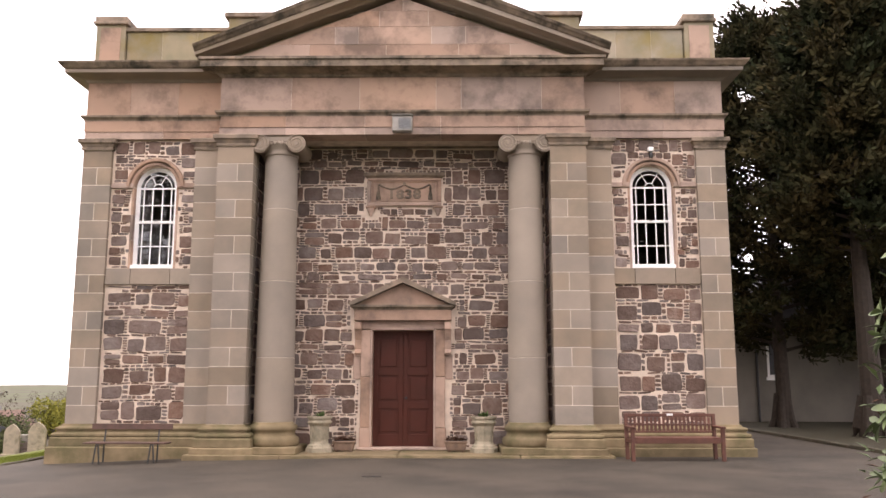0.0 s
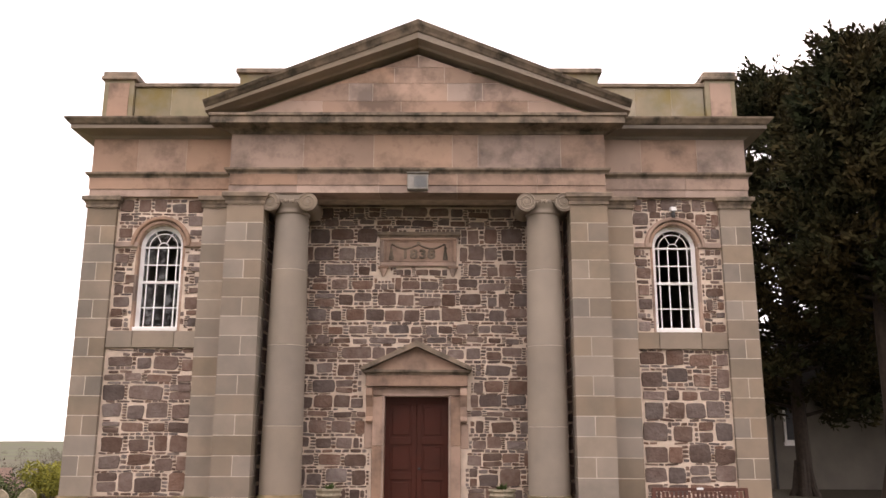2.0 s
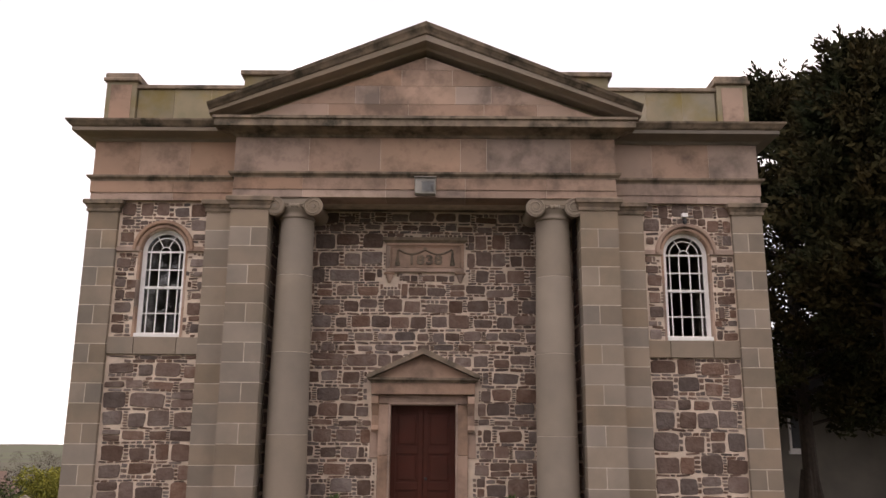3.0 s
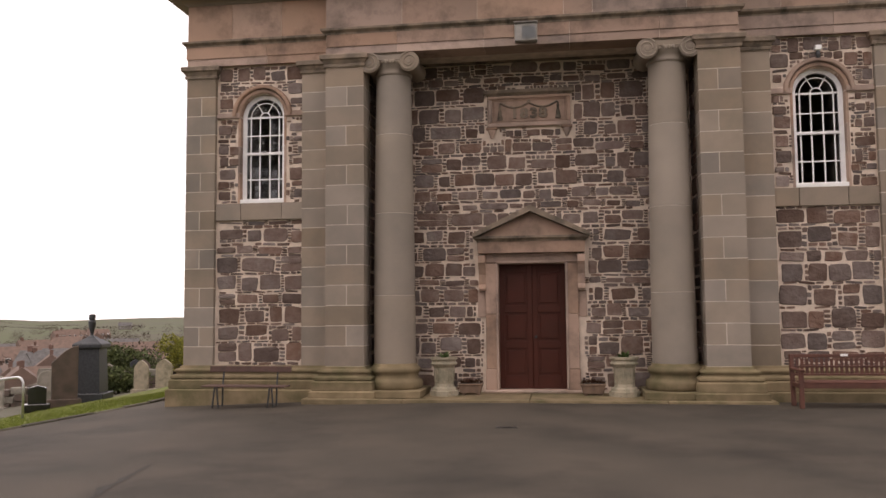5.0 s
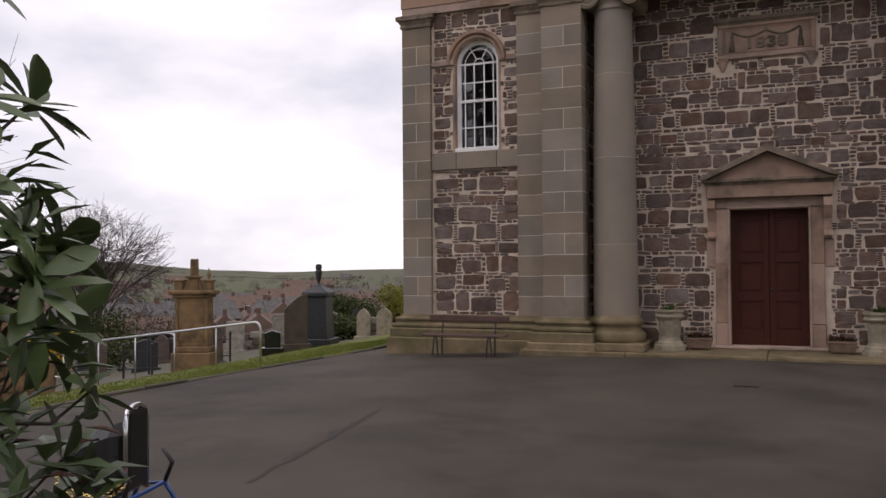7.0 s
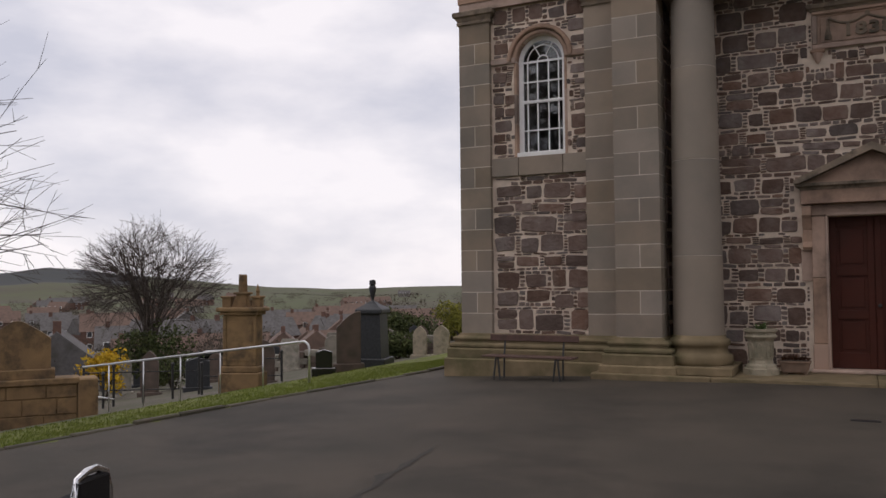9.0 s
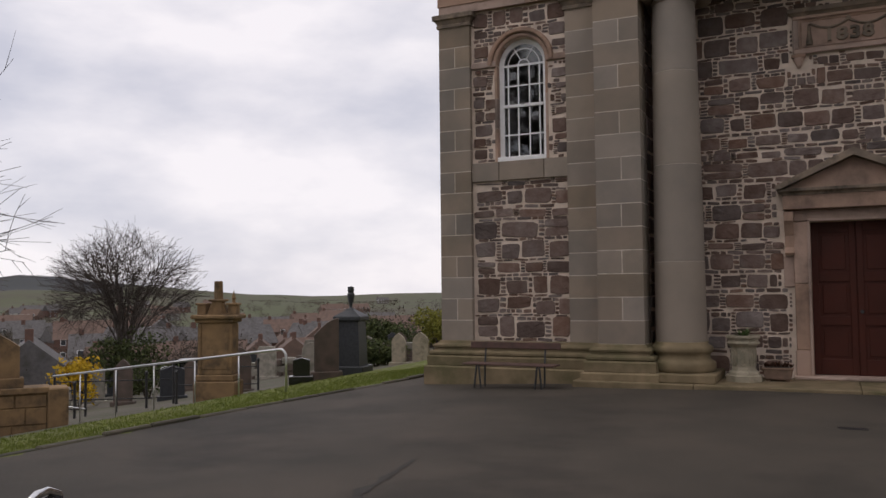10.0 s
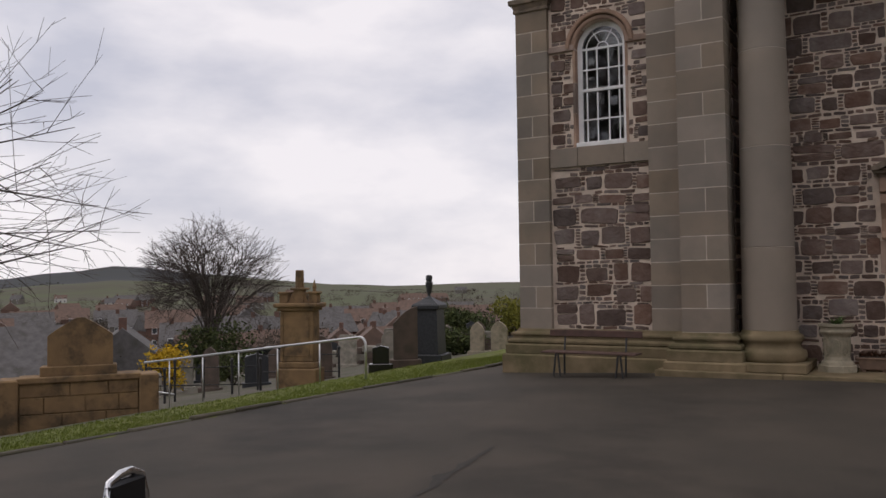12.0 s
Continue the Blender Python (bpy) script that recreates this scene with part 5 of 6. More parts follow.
def tall_monument():
    x, y = -13.45, 0.95
    m = empty("monument", "tall golden sandstone family monument with a broken column finial", "monument", at=(x, y, lawn(x) - 0.05), rz=20)
    part("plinth", box_bm(-0.64, 0.64, -0.38, 0.38, -0.6, 0.35, bevel=0.03), M_TOMB, m)
    part("base", box_bm(-0.58, 0.58, -0.32, 0.32, 0.35, 0.52, bevel=0.03), M_TOMB, m)
    part("shaft", box_bm(-0.52, 0.52, -0.28, 0.28, 0.52, 1.86, bevel=0.02), M_TOMB, m)
    part("inscription_panel", box_bm(-0.40, 0.40, -0.295, -0.27, 0.66, 1.70, bevel=0.008), M_TOMB, m)
    for s in (-1, 1):
        part("corner_pilaster", box_bm(s * 0.47 - 0.05, s * 0.47 + 0.05, -0.31, -0.275, 0.54, 1.84, bevel=0.008), M_TOMB, m)
        part("volute", prism(bmesh.new(), [(s * 0.14, 2.06), (s * 0.34, 2.06), (s * 0.27, 2.16), (s * 0.2, 2.32), (s * 0.14, 2.38)] if s > 0 else [(-0.14, 2.38), (-0.2, 2.32), (-0.27, 2.16), (-0.34, 2.06), (-0.14, 2.06)], -0.12, 0.12), M_TOMB, m)
        part("acroterion", box_bm(s * 0.47 - 0.13, s * 0.47 + 0.13, -0.16, 0.16, 2.06, 2.30, bevel=0.01), M_TOMB, m)
        part("acroterion_cap", box_bm(s * 0.47 - 0.17, s * 0.47 + 0.17, -0.2, 0.2, 2.30, 2.36, bevel=0.015), M_TOMB, m)
    part("finial", lathe(bmesh.new(), [(0.06, 2.36), (0.05, 2.44), (0.07, 2.48), (0.025, 2.62), (0.005, 2.68)], 8, (0.47, 0, 0)), M_TOMB, m)
    part("cornice", box_bm(-0.60, 0.60, -0.36, 0.36, 1.86, 1.95, bevel=0.02), M_TOMB, m)
    part("cornice", box_bm(-0.70, 0.70, -0.44, 0.44, 1.95, 2.06, bevel=0.025), M_TOMB, m)
    part("pedestal", box_bm(-0.16, 0.16, -0.15, 0.15, 2.06, 2.42, bevel=0.01), M_TOMB, m)
    m.scale = (0.78, 0.82, 0.90)
    part("pedestal_cap", box_bm(-0.24, 0.24, -0.2, 0.2, 2.40, 2.46, bevel=0.015), M_TOMB, m)
    part("broken_column", lathe(bmesh.new(), [(0.135, 2.46), (0.125, 2.9), (0.11, 2.93)], 14), M_TOMB, m)
    return m


def enclosure():
    """Broad family tomb: a gabled slab on a low walled kerb."""
    rnd_t = random.Random(9)
    x, y = -16.12, -3.05
    z = lawn(x)
    m = empty("family_tomb", "wide golden sandstone family tomb with a gabled slab", "tomb", at=(x, y, z - 0.15), rz=52)
    part("slab", prism(bmesh.new(), [(-0.64, 1.05), (-0.64, 1.70), (-0.46, 1.84), (-0.08, 2.08), (0.08, 2.08), (0.46, 1.84), (0.64, 1.70), (0.64, 1.05)], -0.14, 0.14), M_TOMB, m)
    part("slab_plinth", box_bm(-0.78, 0.72, -0.22, 0.22, 0.86, 1.07, bevel=0.02), M_TOMB, m)
    part("front_wall", box_bm(-1.14, 1.14, -0.27, 0.25, -0.6, 0.76), M_TOMB, m)
    for za_, zb_, cuts in ((-0.55, 0.10, (-1.155, -0.35, 0.5, 1.155)), (0.112, 0.45, (-1.155, -0.7, 0.1, 0.75, 1.155)), (0.462, 0.735, (-1.155, -0.2, 0.55, 1.155))):
        for xa_, xb_ in zip(cuts, cuts[1:]):
            part("wall_stone", box_bm(xa_ + 0.006, xb_ - 0.006, -0.30 - rnd_t.uniform(0, 0.015), -0.2, za_, zb_, bevel=0.014), M_TOMB, m)
    part("front_coping", box_bm(-1.2, 1.2, -0.36, 0.3, 0.74, 0.87, bevel=0.02), M_TOMB, m)
    for s in (-1, 1):
        part("pier", box_bm(s * 1.36 - 0.2, s * 1.36 + 0.2, -0.38, 0.32, -0.6, 0.84, bevel=0.03), M_TOMB, m)
    return m


def urn_monument():
    x, y = -12.2, 4.85
    m = empty("urn_monument", "dark grey granite obelisk monument topped with an urn", "monument", at=(x, y, lawn(x) - 0.05), rz=12)
    m.scale = (0.84, 0.84, 1.0)
    part("step", box_bm(-0.56, 0.56, -0.52, 0.52, -0.6, 0.22, bevel=0.02), M_GRANITE, m)
    bm = box_bm(-0.42, 0.42, -0.42, 0.42, 0.22, 1.42)
    for v in bm.verts:
        if v.co.z > 1:
            v.co.x *= 0.86
            v.co.y *= 0.86
    part("die", bm, M_GRANITE, m)
    part("cap", box_bm(-0.46, 0.46, -0.46, 0.46, 1.42, 1.56, bevel=0.03), M_GRANITE, m)
    part("cap_gable", lathe(bmesh.new(), [(0.60, 1.56), (0.22, 1.70), (0.16, 1.74)], 4, a0=math.pi / 4), M_GRANITE, m)
    part("urn", lathe(bmesh.new(), [(0.13, 1.72), (0.05, 1.78), (0.045, 1.83), (0.08, 1.92), (0.115, 2.06), (0.12, 2.14), (0.085, 2.19), (0.11, 2.23), (0.10, 2.33), (0.03, 2.35)], 16), M_GRANITE, m)
    return m


tall_monument()
enclosure()
urn_monument()
headstone(-12.05, 3.4, 0.62, 1.40, 0.18, "curve", M_BROWNST, "large brown gravestone with a curved shoulder", 35)
headstone(-11.95, 2.15, 0.40, 0.50, 0.12, "gable", M_POLISH, "small polished black gravestone", 30)
headstone(-13.8, 5.3, 0.50, 0.85, 0.12, "round", M_PALEST, "pale round-headed leaning gravestone", 35, tilt=-4)
headstone(-17.0, 6.0, 0.9, 1.35, 0.16, "round", M_BROWNST, "dark brown round-headed old gravestone", 32)
headstone(-14.95, 12.75, 0.52, 1.12, 0.16, "point", M_URN, "pale sandstone pointed gravestone near the church", 12, foot=-1.25)
headstone(-12.9, 10.46, 0.55, 1.05, 0.16, "point", M_URN, "pale sandstone pointed gravestone near the church", 10, foot=-1.0)
headstone(-20.5, 20.0, 0.7, 1.3, 0.16, "round", M_PALEST, "weathered pale stone gravestone", 12)
headstone(-13.4, 16.0, 0.8, 1.3, 0.16, "point", M_BROWNST, "weathered brown stone gravestone", 8)
rnd = random.Random(77)
kinds = [("round", M_PALEST, "weathered pale gravestone on the slope"), ("point", M_BROWNST, "weathered brown gravestone on the slope"), ("flat", M_PALEST, "weathered pale gravestone on the slope"), ("gable", M_GRANITE, "dark granite gravestone on the slope")]
for k in range(46):
    x = rnd.uniform(-46, -17.5)
    y = rnd.uniform(0, 40) if x < -19 else rnd.uniform(8, 34)
    st, ma, la = rnd.choice(kinds)
    headstone(x, y, rnd.uniform(0.6, 0.9), rnd.uniform(0.8, 1.5), rnd.uniform(0.12, 0.18), st, ma, la, rnd.uniform(10, 50), tilt=rnd.uniform(-4, 4))

# gravel path, grave kerbs and iron grave railings on the slope
sheet("path", -40, -18.2, -4.0, -1.2, 0.03, 1.5, M_GRAVEL, "pale gravel path between the graves", "path")
def iron_fence(x, y, L, rz):
    f = empty("grave_railing", "rusty black iron railing round a grave", "railing", "grave railings", at=(x, y, gz(x, y)), rz=rz)
    for z in (0.35, 0.85):
        part("bar", box_bm(-L / 2, L / 2, -0.015, 0.015, z, z + 0.03), M_BLACK, f)
    n = int(L / 0.8)
    for k in range(n + 1):
        x_ = -L / 2 + L * k / n
        part("post", lathe(bmesh.new(), [(0.035, -0.3), (0.035, 1.0), (0.05, 1.03), (0.05, 1.08), (0.01, 1.13)], 8, (x_, 0, 0)), M_BLACK, f)
    return f


iron_fence(-18.4, 2.6, 3.2, 35)
iron_fence(-19.9, 0.4, 3.2, 55)
iron_fence(-16.6, 4.6, 2.4, 30)


def car(x, y, rz):
    z = gz(x, y)
    c = empty("parked_car", "dark parked car in the lane below the churchyard", "car", at=(x, y, z), rz=rz)
    prof = [(-2.05, 0.35), (-2.1, 0.7), (-1.95, 0.95), (-1.3, 1.05), (-0.7, 1.45), (0.7, 1.48), (1.35, 1.05), (1.9, 0.92), (2.1, 0.65), (2.05, 0.35)]
    bm = prism(bmesh.new(), prof, -0.82, 0.82)
    for v in bm.verts:
        if v.co.z > 1.2:
            v.co.y *= 0.78
    bmesh.ops.bevel(bm, geom=list(bm.edges), offset=0.05, segments=2, affect="EDGES")
    part("body", bm, M_POLISH, c)
    part("side_window", prism(bmesh.new(), [(-1.05, 1.06), (-0.62, 1.38), (0.62, 1.40), (1.1, 1.06)], -0.80, -0.76), M_GLASS, c)
    part("windscreen", box_bm(1.0, 1.3, -0.55, 0.55, 1.1, 1.14), M_WHITE, c)
    for wx in (-1.3, 1.3):
        for s in (-0.8, 0.8):
            part("wheel", lathe(bmesh.new(), [(0.05, -0.1), (0.30, -0.1), (0.32, -0.05), (0.32, 0.05), (0.30, 0.1), (0.05, 0.1)], 16), M_RUBBER, c).matrix_local = pose(wx, s, 0.32, 90)
    return c


car(-47, 12, 40)
car(-33, 22, 30)


# ---- trees ----
def crown_tree(x, y, z, c, rx, rz_, seed, label, counts, trunk, stems=4, droop=0.0, rmin=0.008, fork=0.30):
    """A leafless tree whose limbs, branches and twigs fan out evenly to a rounded, uneven crown."""
    rnd = random.Random(seed)
    t = empty("bare_tree", label, "tree", at=(x, y, z))
    vs, fs = [], []

    def curve(a, b, sag, n):
        mid = a.lerp(b, 0.5) + Vector((rnd.gauss(0, 0.06), rnd.gauss(0, 0.06), sag)) * (b - a).length
        return [a * (1 - u) ** 2 + mid * 2 * u * (1 - u) + b * u * u for u in (k / n for k in range(n + 1))]

    def thin(pts, r0, r1):
        last = None
        for k, p in enumerate(pts):
            d = (pts[min(k + 1, len(pts) - 1)] - pts[max(k - 1, 0)]).normalized()
            u = d.cross(Vector((0.21, 0.33, 0.92))).normalized()
            v = d.cross(u)
            r = r0 + (r1 - r0) * k / (len(pts) - 1)
            i = len(vs)
            vs.extend(tuple(p + r * (u * math.cos(2.094 * q) + v * math.sin(2.094 * q))) for q in range(3))
            if last is not None:
                for q in range(3):
                    fs.append((last + q, last + (q + 1) % 3, i + (q + 1) % 3, i + q))
            last = i

    def inside(d, share):
        d = d.normalized()
        k = share * (0.93 + 0.16 * noise.noise(d * 2.6 + Vector((seed, 0, 0))))
        return Vector((d.x * rx * k, d.y * rx * k, c + d.z * rz_ * k))

    def along(pts, u):
        f = u * (len(pts) - 1)
        i = min(int(f), len(pts) - 2)
        return pts[i].lerp(pts[i + 1], f - i)

    n1, n2, n3, n4 = counts
    for s in range(stems):
        a = 2 * math.pi * (s + rnd.uniform(-0.2, 0.2)) / stems
        top = Vector((math.cos(a) * rx * 0.22, math.sin(a) * rx * 0.22, c + rz_ * 0.1)) if stems > 1 else Vector((0, 0, c + rz_ * 0.2))
        stem = curve(Vector((math.cos(a) * 0.12, math.sin(a) * 0.12, -0.4)), top, 0.02, 6)
        part("trunk", tube(bmesh.new(), stem, trunk, trunk * 0.5, n=8), M_BARK, t)
        for k in range(n1):
            d = Vector((rnd.gauss(0, 1) + math.cos(a) * 0.8, rnd.gauss(0, 1) + math.sin(a) * 0.8, rnd.gauss(0.35, 0.75)))
            limb = curve(along(stem, rnd.uniform(fork, 1.0)), inside(d, rnd.uniform(0.5, 0.72)), 0.10 - droop, 5)
            part("limb", tube(bmesh.new(), limb, trunk * 0.36, trunk * 0.14, n=5), M_BARK, t)
            for q in range(n2):
                d2 = d.normalized() + Vector((rnd.gauss(0, 0.42), rnd.gauss(0, 0.42), rnd.gauss(0.05, 0.42)))
                br = curve(along(limb, rnd.uniform(0.25, 1.0)), inside(d2, rnd.uniform(0.72, 0.92)), 0.08 - droop, 4)
                thin(br, max(rmin * 1.6, trunk * 0.12), rmin)
                for w in range(n3):
                    d3 = d2.normalized() + Vector((rnd.gauss(0, 0.2), rnd.gauss(0, 0.2), rnd.gauss(0.06, 0.2)))
                    tw = curve(along(br, rnd.uniform(0.3, 1.0)), inside(d3, rnd.uniform(0.86, 1.06)), 0.06 - droop, 3)
                    thin(tw, rmin, rmin * 0.6)
                    for f in range(n4):
                        b0 = along(tw, rnd.uniform(0.2, 1.0))
                        dd = (tw[-1] - tw[0]).normalized() + Vector((rnd.gauss(0, 0.5), rnd.gauss(0, 0.5), rnd.gauss(0.2 - droop * 2, 0.4)))
                        thin([b0, b0 + dd.normalized() * rx * rnd.uniform(0.05, 0.12)], rmin * 0.75, rmin * 0.4)
    me = bpy.data.meshes.new("branchwork")
    me.from_pydata(vs, [], fs)
    me.materials.append(M_TWIG)
    tw = new("branchwork", me)
    tw.parent = t
    tagged(tw, "fine leafless twigs", kind="stuff")
    return t


crown_tree(-32.65, 16.8, gz(-32.65, 16.8), 5.1, 4.1, 3.5, 5, "leafless round-headed tree with fine grey twigs", (7, 7, 5, 2), 0.13, stems=5, rmin=0.010, fork=0.35)
crown_tree(-13.7, -9.2, gz(-13.7, -9.2), 4.0, 4.6, 3.2, 12, "leafless tree with long drooping grey branches", (13, 5, 4, 2), 0.20, stems=1, droop=0.08, rmin=0.006)


def leaf_cloud(vs, fs, pts, size, rnd, up=0.4):
    for p in pts:
        d = Vector((rnd.gauss(0, 1), rnd.gauss(0, 1), rnd.gauss(up, 0.8))).normalized()
        u = d.cross(Vector((rnd.gauss(0, 1), rnd.gauss(0, 1), 0.3))).normalized()
        L = size * rnd.uniform(0.6, 1.4)
        w = L * 0.22
        a = Vector(p)
        i = len(vs)
        vs.extend([tuple(a), tuple(a + d * L * 0.5 + u * w), tuple(a + d * L), tuple(a + d * L * 0.5 - u * w)])
        fs.append((i, i + 1, i + 2, i + 3))


def yew(x, y, height, radius, seed, low=2.2, girth=0.36, n=11000):
    rnd = random.Random(seed)
    z = gz(x, y)
    t = empty("yew_tree", "tall dark dense evergreen yew with a bare lower trunk", "tree", "row of evergreen trees", at=(x, y, z))
    bm = bmesh.new()
    tube(bm, [(0, 0, -0.3), (0.05, 0, 1.0), (0.0, 0.05, height * 0.4), (0.1, 0, height * 0.8)], girth, 0.10, n=12)
    for k in range(5):
        a = 2 * math.pi * k / 5 + seed
        tube(bm, [(math.cos(a) * girth * 1.5, math.sin(a) * girth * 1.5, -0.2), (math.cos(a) * girth * 0.9, math.sin(a) * girth * 0.9, 0.25), (math.cos(a) * girth * 0.55, math.sin(a) * girth * 0.55, 1.1)], girth * 0.5, girth * 0.3, n=8)
    part("trunk", bm, M_YEWBARK, t)
    vs, fs = [], []
    limbs = bmesh.new()
    for k in range(90):
        h = low + (height - low) * (k / 90) ** 0.85
        u = (h - low) / (height - low)
        prof = radius * (0.55 + 0.9 * u - 1.25 * u ** 2.6) if u < 0.75 else radius * max(0.12, 0.80 * (1 - (u - 0.75) / 0.27))
        a = k * 2.399 + rnd.uniform(-0.4, 0.4)
        L = prof * rnd.uniform(0.75, 1.12)
        p0 = Vector((0, 0, h - L * 0.1))
        p1 = Vector((math.cos(a) * L * 0.55, math.sin(a) * L * 0.55, h + L * 0.05))
        p2 = Vector((math.cos(a) * L, math.sin(a) * L, h - 0.08 * L + rnd.uniform(-0.2, 0.5)))
        tube(limbs, [p0, p1, p2], 0.07, 0.02, n=5)
        per = 26
        for _ in range(max(4, int(n / 90 / per))):
            s = rnd.uniform(0.2, 1.03) ** 0.75
            c = (p0.lerp(p1, s * 2) if s < 0.5 else p1.lerp(p2, min(1.05, s * 2 - 1)))
            b = a + rnd.gauss(0, 0.75)
            d = Vector((math.cos(b), math.sin(b), rnd.uniform(-0.35, 0.25)))
            reach = rnd.uniform(0.35, 0.95)
            c = c + Vector((rnd.gauss(0, 0.22), rnd.gauss(0, 0.22), rnd.gauss(-0.05, 0.2)))
            for q in range(per):
                w = q / (per - 1)
                p = c + d * reach * w + Vector((0, 0, 0.38 * reach * w * w))
                g = 0.075 * (1.15 - w * 0.7)
                p += Vector((rnd.gauss(0, g), rnd.gauss(0, g), rnd.gauss(0, g)))
                f = (d + Vector((0, 0, 0.9 * w)) + Vector((rnd.gauss(0, 0.7), rnd.gauss(0, 0.7), rnd.gauss(0, 0.7)))).normalized()
                u = f.cross(Vector((rnd.gauss(0, 1), rnd.gauss(0, 1), 0.3))).normalized()
                L = rnd.uniform(0.15, 0.29)
                i = len(vs)
                vs.extend([tuple(p), tuple(p + f * L * 0.5 + u * L * 0.2), tuple(p + f * L), tuple(p + f * L * 0.5 - u * L * 0.2)])
                fs.append((i, i + 1, i + 2, i + 3))
    tagged(part("branchwork", limbs, M_YEWBARK, t), kind="stuff")
    me = bpy.data.meshes.new("crown")
    me.from_pydata(vs, [], fs)
    me.materials.append(M_YEW)
    cr = new("crown", me)
    cr.parent = t
    tagged(cr, "dense dark green needles with brown tips", kind="stuff")
    return t


first_yew = yew(11.85, 9.9, 14.0, 3.1, 3, 2.6, girth=0.30, n=62000)
yew(12.3, 4.9, 12.8, 2.3, 4, 5.0, girth=0.40, n=52000)
yew(16.2, 11.8, 16.0, 3.9, 9, 2.6, girth=0.36, n=56000)
yew(19.0, 7.2, 15.0, 3.2, 6, 2.4, n=24000)
last_yew = yew(21.5, 11.5, 16.0, 3.8, 8, 2.4, n=18000)
# trees that close the forecourt on the road side
for x, y, o, a in ((-16, -27, last_yew, 45), (-20, -29, last_yew, 190), (-10, -29, first_yew, 75), (10.5, -28, last_yew, 33), (16, -31, last_yew, 130), (-13, -31, last_yew, 20), (-6.5, -34, first_yew, 80), (0.5, -32, last_yew, 150), (7, -33, last_yew, 240), (13, -30, first_yew, 10), (19, -26, last_yew, 300)):
    copy_thing(o, pose(x, y, gz(x, y), 0, 0, a))


def shrub(x, y, w, d, h, n, size, material, seed, label, name="shrub", category="shrub", trunk=True):
    rnd = random.Random(seed)
    z = gz(x, y)
    t = empty(name, label, category, at=(x, y, z - 0.1))
    for k in range(6):
        a = rnd.uniform(0, 6.28)
        bm = bmesh.new()
        tube(bm, [(0, 0, 0), (math.cos(a) * w * 0.15, math.sin(a) * d * 0.15, h * 0.4), (math.cos(a) * w * 0.3, math.sin(a) * d * 0.3, h * 0.75)], 0.05, 0.015, n=5)
        part("stem", bm, M_BARK, t)
    lumps = [(rnd.uniform(-0.32, 0.32) * w, rnd.uniform(-0.32, 0.32) * d, rnd.uniform(0.3, 0.78) * h, rnd.uniform(0.16, 0.26)) for _ in range(14)]
    pts = []
    for _ in range(n):
        lx, ly, lz, lr = rnd.choice(lumps)
        v = Vector((rnd.gauss(0, 1), rnd.gauss(0, 1), rnd.gauss(0, 1))).normalized() * lr * rnd.uniform(0.6, 1.05)
        pts.append((lx + v.x * w, ly + v.y * d, max(0.05, lz + v.z * h)))
    vs, fs = [], []
    leaf_cloud(vs, fs, pts, size, rnd, 0.3)
    me = bpy.data.meshes.new("foliage")
    me.from_pydata(vs, [], fs)
    me.materials.append(material)
    cr = new("foliage", me)
    cr.parent = t
    tagged(cr, kind="stuff")
    return t


shrub(-15.6, 18.2, 2.9, 2.6, 2.25, 9000, 0.13, M_GOLDHEDGE, 3, "yellow-green clipped conifer beside the church", "conifer_bush")
shrub(-18.2, 16.8, 2.6, 2.0, 1.25, 3000, 0.2, M_HEDGE, 13, "dark green churchyard hedge", "hedge_bush")
shrub(-26.5, 33, 6.0, 4.0, 3.0, 3000, 0.25, M_HEDGE, 14, "dark green churchyard hedge", "hedge_bush")
shrub(-24.4, 6.6, 1.8, 1.5, 2.0, 1500, 0.16, M_GORSE, 15, "bright yellow flowering forsythia bush", "flowering_shrub")
shrub(-31.6, 15.6, 4.4, 3.0, 3.6, 3000, 0.2, M_HEDGE, 16, "dark evergreen shrub on the slope", "evergreen_shrub")
shrub(-24.0, 9.5, 2.0, 2.0, 1.6, 1000, 0.16, M_HEDGE, 19, "low dark shrub among the graves", "evergreen_shrub")

# dry-stone churchyard wall
sw = empty("churchyard_wall", "low grey dry-stone wall behind the graves", "wall", kind="structure")
rnd = random.Random(8)
for k in range(26):
    x = -9.0 - k * 0.8
    for c in range(3):
        z = gz(x, 19) - 0.1 + c * 0.32
        part("wall_stone", box_bm(x - 0.4 + (c % 2) * 0.2, x + 0.37 + (c % 2) * 0.2, 18.8 + rnd.uniform(0, 0.06), 19.2, z, z + 0.31, bevel=0.03), M_PALEST if rnd.random() < 0.3 else M_BROWNST, sw)


